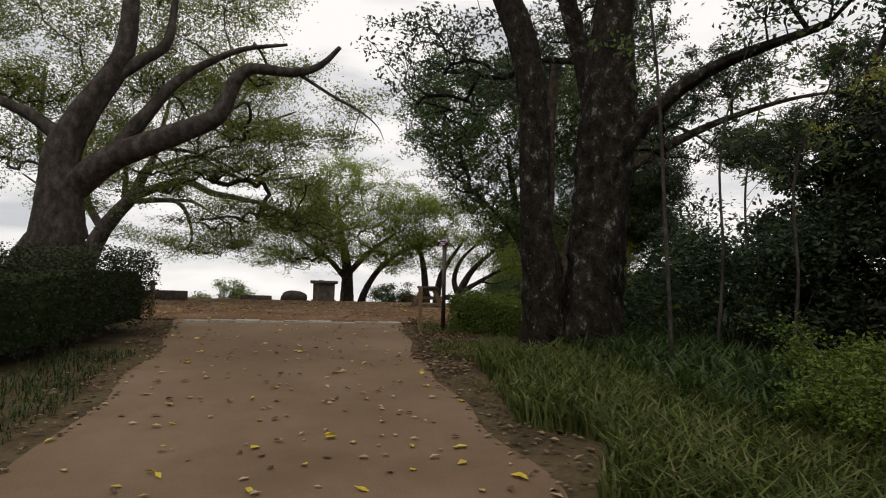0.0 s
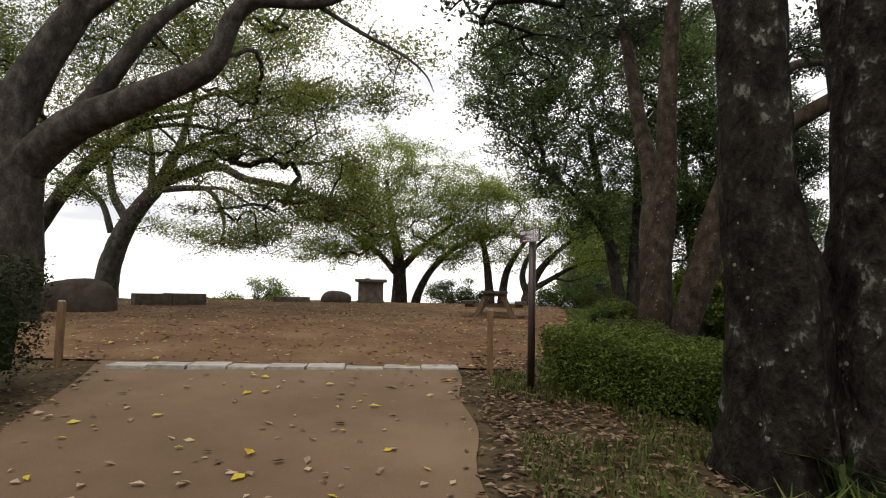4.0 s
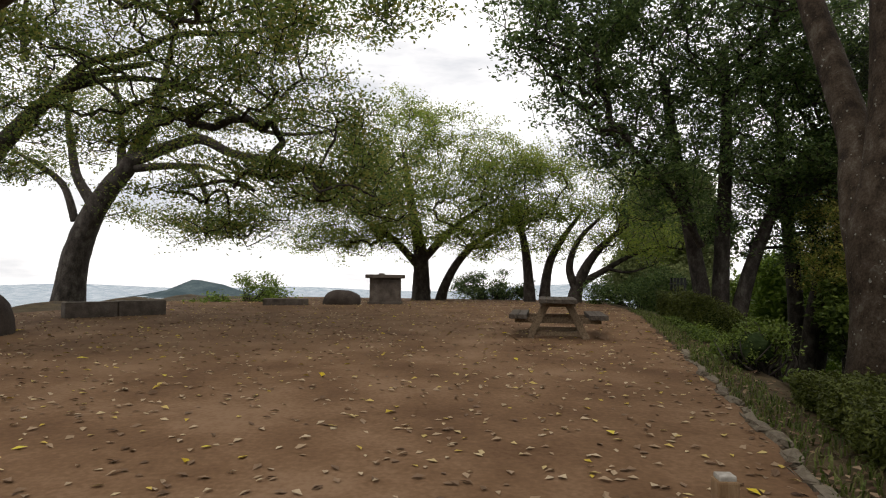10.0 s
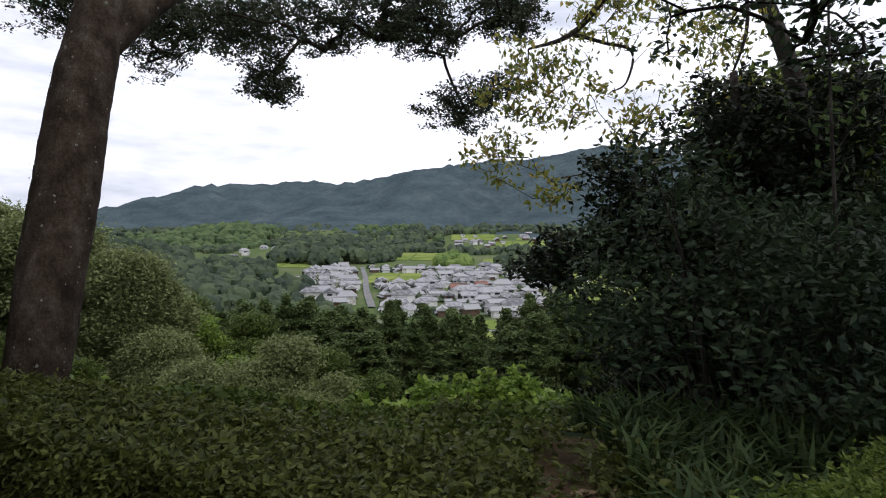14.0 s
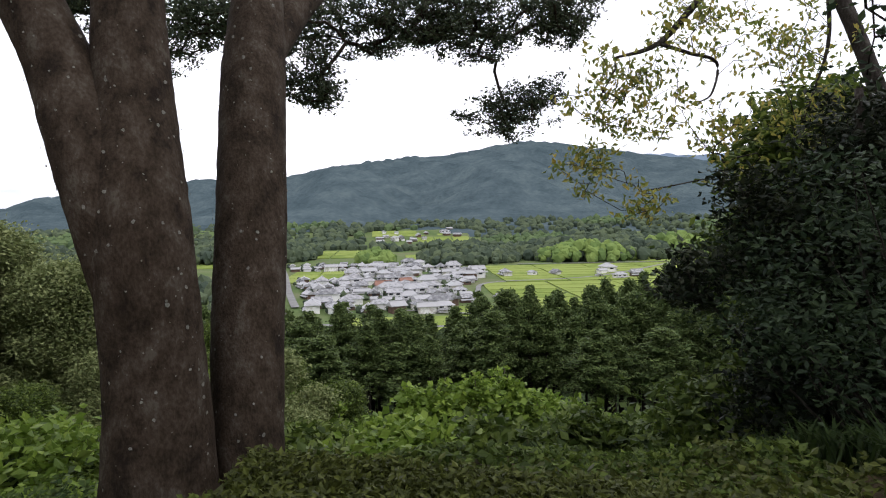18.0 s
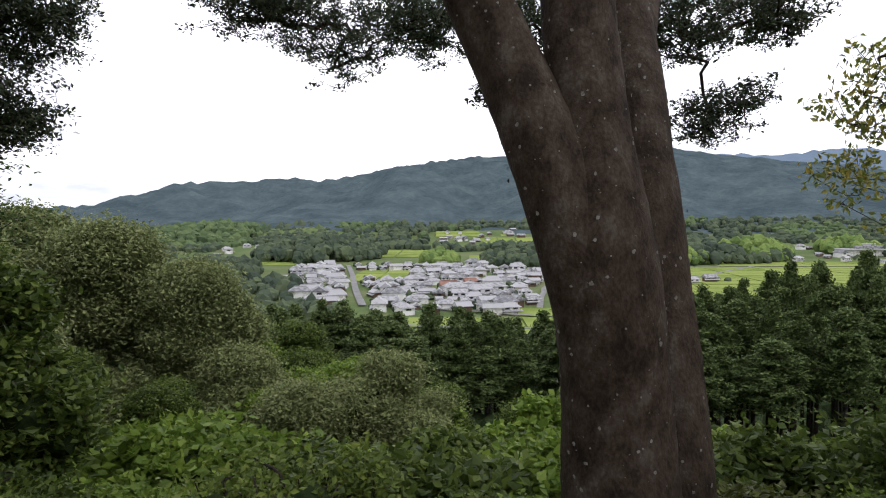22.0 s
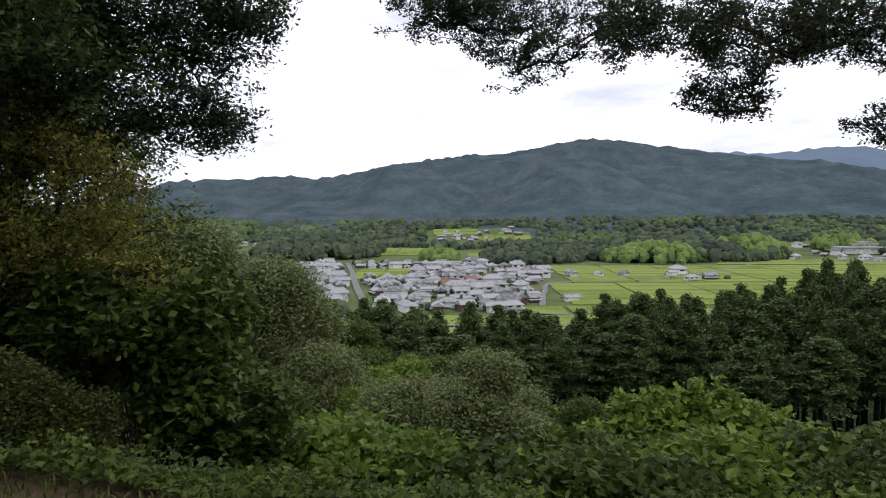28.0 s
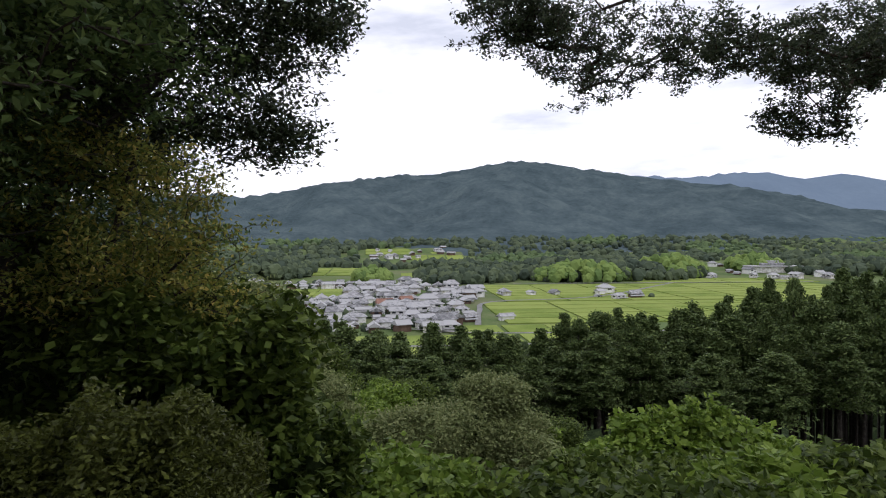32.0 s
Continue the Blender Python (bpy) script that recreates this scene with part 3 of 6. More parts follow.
def yard_l(y):
    return float(np.interp(y, [12.3, 13.5, 16, 20, 26, 34, 41], [-5.0, -6.5, -10, -12.6, -12.5, -11, -9])) + 0.1 * math.sin(1.9 * y)


def yard_r(y):
    return float(np.interp(y, EDGE_Y, EDGE_X)) + 0.04 * math.sin(5 * y)


drape("path", np.arange(-12, 12.95, 0.3), path_l, path_r, 20, M_PATH, 0.02, "worn brown asphalt footpath climbing to the hilltop", "path")
drape("bare_yard", np.arange(12.78, 40.6, 0.3), yard_l, yard_r, 40, M_SOIL, 0.026, "reddish bare earth clearing strewn with fallen leaves", "ground")

# ---- hilltop: kerb, signpost, stakes, table, stones ----
kerb = thing("stone_kerb", "row of pale stone slabs across the top of the path", "kerb", (0, 0, 0), kind="structure")
SLAB = [box_mesh("slab", (0.468, 0.36, 0.1), M_STONE, bevel=0.012, rough=0.006) for _ in range(3)]
for i in range(9):
    x = -4.12 + i * 0.482
    s = part("slab", SLAB[i % 3], kerb)
    s.location = (x, kerb_y(x), gz(x, 12.6) - 0.012 + 0.006 * (i % 3))
    s.rotation_euler = (0, 0, math.atan(0.09) + random.uniform(-0.02, 0.02))

edging = thing("stone_edging", "low rough stones edging the bare yard", "edging", (0, 0, 0), kind="structure")
EDGER = [box_mesh("edging_stone", (0.13, 0.3, 0.1), M_EDGE, bevel=0.03, rough=0.022) for _ in range(4)]
yy = 13.6
k = 0
while yy < 20.6:
    s = part("edging_stone", EDGER[k % 4], edging)
    x = yard_r(yy)
    s.location = (x + 0.05, yy, gz(x, yy) - 0.005 + random.uniform(-0.02, 0.015))
    s.rotation_euler = (random.uniform(-0.08, 0.08), random.uniform(-0.1, 0.1), -0.19 + random.uniform(-0.1, 0.1))
    yy += random.uniform(0.32, 0.45)
    k += 1


def text_mesh(body, size):
    cu = bpy.data.curves.new("letters", "FONT")
    cu.body, cu.size, cu.extrude, cu.align_x, cu.align_y = body, size, 0.0012, "LEFT", "CENTER"
    ob = bpy.data.objects.new("letters", cu)
    scene.collection.objects.link(ob)
    bpy.context.view_layer.update()
    me = bpy.data.meshes.new_from_object(ob.evaluated_get(bpy.context.evaluated_depsgraph_get()))
    bpy.data.objects.remove(ob)
    me.materials.clear()
    me.materials.append(M_INK)
    return me


PX, PY = 0.78, 11.72
pz = gz(PX, PY)
sign = thing("signpost", "brown steel post with a maroon direction plate beside the hedge", "signpost", (PX, PY, pz))
bm = bmesh.new()
bmesh.ops.create_cone(bm, cap_ends=True, segments=20, radius1=0.042, radius2=0.042, depth=1.84)
bmesh.ops.translate(bm, vec=(0, 0, 0.9), verts=bm.verts)
part("post", bm_mesh("post", bm, M_POST, True), sign)
bm = bmesh.new()
bmesh.ops.create_uvsphere(bm, u_segments=16, v_segments=8, radius=0.043)
bmesh.ops.translate(bm, vec=(0, 0, 1.81), verts=bm.verts)
part("cap", bm_mesh("cap", bm, M_POST, True), sign)
def sign_plate(at, turn):
    """One glossy plate on the face of the post, lettered in white, with an arrow in a frame."""
    pl = part("plate", box_mesh("plate", (0.37, 0.014, 0.146), M_PLATE, bevel=0.004), sign, "glossy maroon direction plate lettered in white")
    pl.location, pl.rotation_euler = at, (0, 0, radians(turn))
    for body, size, narrow, x, z in (("川原展望台・トイレ・休憩所", 0.046, 0.42, -0.168, 0.036), ("가와라 전망대・화장실・휴게소", 0.02, 0.75, -0.12, -0.053)):
        w = part("lettering", text_mesh(body, size), pl)
        w.location, w.rotation_euler, w.scale = (x, -0.0085, z), (radians(90), 0, 0), (narrow, 1, 1)
    for x, z, l in ((-0.02, -0.006, 0.15), (-0.005, -0.023, 0.12)):
        part("small_print", box_mesh("small_print", (l, 0.002, 0.007), M_INK, (x + 0.02, -0.008, z), bevel=0), pl)
    for x, z, w, h in ((0.14, 0.062, 0.072, 0.003), (0.14, -0.024, 0.072, 0.003), (0.1055, 0.019, 0.003, 0.086), (0.1745, 0.019, 0.003, 0.086)):
        part("arrow_frame", box_mesh("arrow_frame", (w, 0.002, h), M_INK, (x, -0.008, z), bevel=0), pl)
    for a, b in (((-0.026, 0), (0.026, 0)), ((0.026, 0), (0.002, 0.026)), ((0.026, 0), (0.002, -0.026))):
        st = Pile()
        v, f, top = tube(np.array([(a[0], 0, a[1], 0.0055), (b[0], 0, b[1], 0.0055)]), 6)
        st.add(v, f, top)
        q = part("arrow_stroke", st.mesh("arrow_stroke", M_INK), pl)
        q.location = (0.14, -0.008, 0.019)


sign_plate((-0.042, -0.04, 1.76), -62)


def stake(x, y, h, label):
    s = thing("wooden_stake", label, "stake", (x, y, gz(x, y) - 0.05))
    part("shaft", box_mesh("shaft", (0.075, 0.075, h), M_STAKE, (0, 0, h / 2), 0.008), s)
    part("top", box_mesh("top", (0.06, 0.06, 0.02), M_STONE, (0, 0, h + 0.008), 0.006), s, "pale cut top")
    return s


stake(0.37, 12.48, 0.86, "square wooden stake at the end of the stone kerb")
stake(-5.0, 12.4, 0.86, "square wooden stake beside the clipped hedge")


def plank(name, size, at, turn, material, parent, label=""):
    me = box_mesh(name, size, material, bevel=0.008, rough=0.002)
    ob = part(name, me, parent, label)
    ob.location, ob.rotation_euler = at, turn
    return ob


def picnic_table(x, y, turn):
    t = thing("picnic_table", "weathered timber picnic table with two fixed benches", "picnic table", (x, y, gz(x, y) + 0.02))
    t.rotation_euler = (0, 0, turn)
    for i in range(5):
        plank("top_plank", (0.138, 1.85, 0.075), (-0.29 + i * 0.145, 0, 0.72), (0, 0, 0), M_WOOD_DARK, t)
    for s in (-1, 1):
        for i in range(2):
            plank("seat_plank", (0.165, 1.8, 0.085), (s * (0.67 + 0.175 * i), 0, 0.42), (0, 0, 0), M_WOOD_DARK, t)
        for e in (-0.62, 0.62):
            plank("leg", (0.13, 0.08, 0.84), (s * 0.36, e, 0.36), (0, s * radians(-26), 0), M_WOOD_OLD, t)
    for e in (-0.62, 0.62):
        plank("seat_beam", (1.66, 0.06, 0.11), (0, e + 0.062, 0.34), (0, 0, 0), M_WOOD_OLD, t)
        plank("top_beam", (0.68, 0.06, 0.09), (0, e + 0.062, 0.65), (0, 0, 0), M_WOOD_OLD, t)
        plank("foot_beam", (0.95, 0.06, 0.08), (0, e + 0.062, 0.08), (0, 0, 0), M_WOOD_OLD, t)
    return t


picnic_table(1.26, 22.8, radians(-7))


def rock(name, label, at, r, seed, material=M_GREYSTONE, category="boulder"):
    bm = bmesh.new()
    bmesh.ops.create_icosphere(bm, subdivisions=4, radius=1)
    for v in bm.verts:
        n1 = noise.noise(v.co * 1.2 + Vector((seed, 0, 0))) * 0.16 + noise.noise(v.co * 4 + Vector((0, seed, 0))) * 0.035
        c = v.co * (1 + n1)
        c = Vector([math.copysign(abs(q) ** 0.72, q) for q in c])
        v.co = Vector((c.x * r[0], c.y * r[1], max(c.z, -0.25) * r[2]))
    ob = new(name, bm_mesh(name, bm, material, True))
    return tagged_at(ob, label, category, at)


rock("boulder", "large rounded brown boulder on the bare earth", (-10.1, 21.2, gz(-10, 21) + 0.1), (1.0, 0.75, 0.78), 3.1, M_ROCK)
rock("boulder", "low rounded boulder beside the stone monument", (-5.0, 31.6, gz(-5, 31.6) + 0.1), (0.66, 0.5, 0.42), 8.7, M_ROCK)


def stone_bench(x, y, l, h, w, turn, label, n):
    b = thing("stone_bench", label, "bench", (x, y, gz(x, y) - 0.02))
    b.rotation_euler = (0, 0, turn)
    for i in range(n):
        q = part("block", box_mesh("block", (l / n - 0.02, w, h), M_GREYSTONE, bevel=0.03, rough=0.008), b)
        q.location = ((i + 0.5) * l / n - l / 2, 0, h / 2 + 0.012 * (i % 2))
    return b


stone_bench(-9.6, 25.6, 2.35, 0.42, 0.5, math.atan2(1.6, 1.7), "low weathered stone block bench at the edge of the yard", 2)
stone_bench(-6.7, 30.6, 1.5, 0.26, 0.4, 0.32, "very low stone kerb bench by the shrubs", 1)

mon = thing("stone_monument", "square stone monument with a flat overhanging cap", "monument", (-3.6, 32.6, gz(-3.6, 32.6) - 0.02))
mon.rotation_euler = (0, 0, 0.1)
part("plinth", box_mesh("plinth", (1.25, 1.0, 0.14), M_GREYSTONE, (0, 0, 0.07), 0.02), mon)
part("body", box_mesh("body", (1.12, 0.85, 0.86), M_GREYSTONE, (0, 0, 0.56), 0.02, rough=0.004), mon)
part("cap", box_mesh("cap", (1.42, 1.1, 0.13), M_GREYSTONE, (0, 0, 1.05), 0.025, rough=0.004), mon)
part("finial", box_mesh("finial", (0.22, 0.22, 0.05), M_GREYSTONE, (-0.15, 0, 1.14), 0.015), mon)

fence = thing("iron_fence", "short run of black iron posts and rails between the hedges", "fence", (6.4, 30.2, gz(6.4, 30.2)))
for i in range(5):
    p0 = part("post", box_mesh("post", (0.07, 0.07, 1.7), M_IRON, (0, 0, 0.8), 0.006), fence)
    p0.location = (0.03 * i, i * 0.42, 0)
for z in (0.4, 1.45):
    part("rail", box_mesh("rail", (0.035, 1.7, 0.04), M_IRON, (0.06, 0.84, z), 0.004), fence)


# ---- hedges ----
def hedge(name, label, line, width, high, n, leaf=L_HEDGE, size=0.045, round_top=0.25, stems=True, wob=0.06):
    """A clipped hedge along points x, y: stems, a dark core for inner shade and a skin of leaves."""
    pts = smooth_line([(*p, 0) for p in line], 6)[:, :2]
    seg = np.linalg.norm(np.diff(pts, axis=0), axis=1)
    cum = np.concatenate([[0], np.cumsum(seg)])
    L = cum[-1]
    base = (pts[0][0], pts[0][1], gz(*pts[0]))
    h = thing(name, label, "hedge", base)
    rng = np.random.default_rng(int(abs(pts[0][0] * 131 + pts[0][1] * 17)) + 5)

    def at(s, a, b):
        """s along, a across (-1 to 1), b up (0 to 1)."""
        x, y = np.interp(s, cum, pts[:, 0]), np.interp(s, cum, pts[:, 1])
        i = np.clip(np.searchsorted(cum, s) - 1, 0, len(seg) - 1)
        d = (pts[i + 1] - pts[i]) / seg[i][:, None]
        nx, ny = -d[:, 1], d[:, 0]
        w = width / 2 * (1 + wob * np.sin(3.1 * s + 2 * b) + wob * np.sin(7.3 * s + 5 * a))
        px, py = x + nx * a * w, y + ny * a * w
        z = height(px, py) + b * high * (1 + wob * np.sin(2.3 * s + 1) + 0.5 * wob * np.sin(6.1 * s + 4 * a))
        return np.stack([px, py, z], -1)

    u = rng.uniform(0, 1, n)
    s = rng.uniform(-0.02, 1.02, n) * L
    ang = rng.uniform(0, np.pi, n)
    p = 0.35 if round_top < 0.3 else 0.7
    a = np.sign(np.cos(ang)) * np.abs(np.cos(ang)) ** p
    b = np.abs(np.sin(ang)) ** p
    low = rng.uniform(0, 1, n) < 0.45
    b = np.where(low, rng.uniform(0.12, 1, n), b)
    a = np.where(low, np.sign(rng.normal(0, 1, n)) * rng.uniform(0.85, 1.0, n), a)
    endc = rng.uniform(0, 1, n) < min(0.25, 0.5 * width / L)
    s = np.where(endc, np.where(rng.uniform(0, 1, n) < 0.5, rng.uniform(-0.04, 0.05, n), L + rng.uniform(-0.05, 0.04, n)), s)
    a = np.where(endc, rng.uniform(-1, 1, n), a)
    b = np.where(endc, rng.uniform(0.12, 1, n), b)
    deep = rng.uniform(0.84, 1.04, n)
    q = at(np.clip(s, 0, L), a * deep, b * deep) + rng.normal(0, 0.02, (n, 3))
    d0 = (pts[1] - pts[0]) / seg[0]
    d1 = (pts[-1] - pts[-2]) / seg[-1]
    over = np.where(s < 0, s, np.where(s > L, s - L, 0))
    q[:, :2] += np.where(s[:, None] < 0, d0, d1) * over[:, None]
    part("foliage", leaf_mesh("foliage", q - base, size, leaf, up=0.4, droop=-0.1, slim=0.55, rng=rng), h)
    m = max(4, int(L / 0.3))
    ss = np.linspace(0.12, L - 0.12, m)
    prof = [(-0.72, 0.16), (-0.8, 0.5), (-0.6, 0.74), (0.6, 0.74), (0.8, 0.5), (0.72, 0.16)]
    v = np.concatenate([at(np.full(6, t), np.array([c[0] for c in prof]), np.array([c[1] for c in prof])) for t in ss]) - base
    f = [[i * 6 + j, i * 6 + (j + 1) % 6, (i + 1) * 6 + (j + 1) % 6, (i + 1) * 6 + j] for i in range(m - 1) for j in range(6)]
    f += [[5, 4, 3, 2, 1, 0], [(m - 1) * 6 + j for j in range(6)]]
    # Added dark shell in place of the hedge's inner shade.
    part("dark_interior", mesh_of("dark_interior", v, f, M_SHADE_CORE), h)
    if stems:
        st = Pile()
        for t in rng.uniform(0.05, L - 0.05, int(L * 14)):
            a0 = rng.uniform(-0.8, 0.8)
            g0, g1 = at(np.array([t]), np.array([a0 * 0.7]), np.array([0.0]))[0], at(np.array([np.clip(t + rng.normal(0, 0.12), 0, L)]), np.array([a0 * 1.1]), np.array([0.7]))[0]
            v, f, top = tube([(*(g0 - base), 0.008), (*((g0 + g1) / 2 - base + rng.normal(0, 0.03, 3)), 0.006), (*(g1 - base), 0.003)], 4)
            st.add(v, f)
        part("stemwork", st.mesh("stemwork", M_BARK_PALE), h)["kind"] = "stuff"
    return h


hedge("clipped_hedge", "dark clipped box hedge with a flat top beside the path", [(-7.8, 4.6), (-5.6, 7.6), (-5.3, 11.4)], 1.5, 1.48, 38000, L_AZALEA, 0.05, wob=0.03)
hedge("clipped_hedge", "low green hedge beside the signpost", [(1.2, 11.95), (1.95, 11.2), (2.7, 10.4)], 0.8, 0.72, 22000, L_HEDGE, 0.04)
low_hedge = hedge("clipped_hedge", "long low green hedge in front of the twin-trunked tree", [(2.35, 12.9), (2.8, 14.2), (3.1, 15.5), (3.4, 16.7)], 1.05, 0.36, 42000, L_LOWHEDGE, 0.045)
top_y = RNG.uniform(12.9, 16.7, 16000)
top_x = np.interp(top_y, [12.9, 14.2, 15.5, 16.7], [2.35, 2.8, 3.1, 3.4]) + RNG.uniform(-0.5, 0.5, 16000)
top_p = np.stack([top_x, top_y, height(top_x, top_y) + RNG.normal(0.33, 0.035, 16000)], -1)
part("topgrowth", leaf_mesh("topgrowth", top_p - np.array(low_hedge.location), 0.06, L_LOWHEDGE, up=0.8), low_hedge)["kind"] = "stuff"
hedge("clipped_hedge", "clipped green hedge along the stone edging", [(6.3, 26.9), (6.4, 28.1), (6.6, 29.3)], 2.1, 0.95, 44000, L_LOWHEDGE, 0.06, round_top=0.3, wob=0.16)
hedge("clipped_hedge", "far clipped green hedge beyond the iron fence", [(7.5, 35.2), (7.8, 38.2)], 1.4, 1.6, 14000, L_HEDGE, 0.06)


def shrub(name, label, lobes, leaf, twigs, per, spread, size, category="shrub", group="", stem=True, slim=0.5, core=0.0, droop=0.0):
    lobes = np.asarray(lobes, dtype=float)
    more = []
    for l in lobes:
        for _ in range(5):
            a, k = RNG.uniform(0, 6.283), RNG.uniform(0.5, 1.0)
            s = RNG.uniform(0.28, 0.5)
            more.append((l[0] + math.cos(a) * l[3] * k, l[1] + math.sin(a) * l[4] * k, l[2] + l[5] * RNG.uniform(-0.1, 0.95) * (1.25 - 0.5 * k), l[3] * s, l[4] * s, l[5] * s * 1.1))
    cores = lobes * (1, 1, 1, 0.9, 0.9, 0.9)
    lobes = np.vstack([lobes * (1, 1, 1, 0.85, 0.85, 0.85), more])
    base = np.array([lobes[:, 0].mean(), lobes[:, 1].mean(), 0])
    base[2] = gz(base[0], base[1])
    t = thing(name, label, category, base, group)
    e, p, ends = clumps(lobes, twigs, per, spread)
    p = p[p[:, 2] > height(p[:, 0], p[:, 1])]
    part("foliage", leaf_mesh("foliage", p - base, size, leaf, slim=slim, droop=droop), t)
    if stem:
        st = Pile()
        for q in e[::max(1, len(e) // 60)]:
            f0 = np.array([base[0] + RNG.normal(0, 0.12), base[1] + RNG.normal(0, 0.12), base[2] - 0.05])
            f0[:2] += 0.35 * (q[:2] - base[:2])
            f0[2] = gz(f0[0], f0[1]) - 0.05
            v, f, top = tube(smooth_line([(*(f0 - base), 0.02), (*((f0 * 0.4 + q * 0.6) - base + RNG.normal(0, 0.1, 3)), 0.013), (*(q - base), 0.004)], 4), 4)
            st.add(v, f)
        part("stemwork", st.mesh("stemwork", M_BARK_DARK), t)["kind"] = "stuff"
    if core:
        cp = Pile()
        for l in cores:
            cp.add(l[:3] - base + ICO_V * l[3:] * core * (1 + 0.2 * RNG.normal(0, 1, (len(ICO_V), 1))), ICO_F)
        # Dark lumps inside the lobes stand in for shade among the leaves.
        part("dark_interior", cp.mesh("dark_interior", M_SHADE_CORE, False), t)
    return t


shrub("round_shrub", "small bushy shrub at the foot of the hedge", [(3.5, 19.1, gz(3.5, 19.1) + 0.32, 0.42, 0.48, 0.36), (3.55, 19.6, gz(3.55, 19.6) + 0.3, 0.42, 0.45, 0.34)], L_HEDGE, 130, 44, 0.08, 0.055, core=0.6)

# ---- trees on the hilltop ----
# old broad evergreen with fused stems beside the path
tree("old_evergreen", "old evergreen with rough dark lichened fused trunk and ivy undergrowth",
     [[(2.2, 9.1, 0.2, 0.56), (2.12, 9.0, 0.95, 0.36), (2.06, 8.95, 1.8, 0.3), (1.92, 8.95, 2.6, 0.25), (1.9, 9.0, 4.2, 0.25), (1.66, 9.0, 5.6, 0.23), (0.9, 9.4, 7.8, 0.16)],
      [(2.78, 9.0, 0.2, 0.68), (2.82, 8.95, 1.1, 0.5), (2.9, 8.95, 1.9, 0.44), (2.98, 8.95, 2.7, 0.39), (3.08, 8.95, 4.2, 0.37), (3.2, 9.0, 6.0, 0.3), (3.6, 9.2, 8.5, 0.18)],
      [(2.7, 9.35, 0.2, 0.5), (2.9, 9.4, 1.4, 0.36), (3.2, 9.7, 2.6, 0.24), (3.2, 10.0, 5.0, 0.2), (2.8, 10.4, 7.2, 0.14)],
      [(2.85, 8.85, 2.5, 0.18), (3.2, 8.7, 3.6, 0.15), (4.3, 8.4, 4.8, 0.1), (6.2, 8.0, 5.6, 0.05)]],
     [(1.2, 13.2, 6.8, 1.8, 2.4, 1.3), (0.3, 14.0, 7.6, 1.3, 1.5, 1.0), (0.2, 10.8, 8.6, 1.7, 1.8, 1.2), (2.2, 9.4, 9.2, 2.4, 2.2, 1.5), (4.2, 8.8, 7.4, 1.8, 1.8, 1.0), (5.6, 8.0, 6.2, 1.3, 1.4, 0.7), (7.0, 6.8, 5.8, 1.3, 1.3, 0.8), (3.4, 11.6, 7.2, 1.8, 1.7, 1.3), (1.2, 15.2, 6.0, 0.9, 1.1, 0.8), (4.6, 10.2, 4.6, 1.3, 1.3, 0.8), (4.7, 11.5, 5.4, 1.2, 1.2, 0.9)],
     M_BARK_ROUGH, L_EVER, 27, 26, 0.17, 0.11, knob=0.24, sides=16, branch_r=0.06, lichen=900)

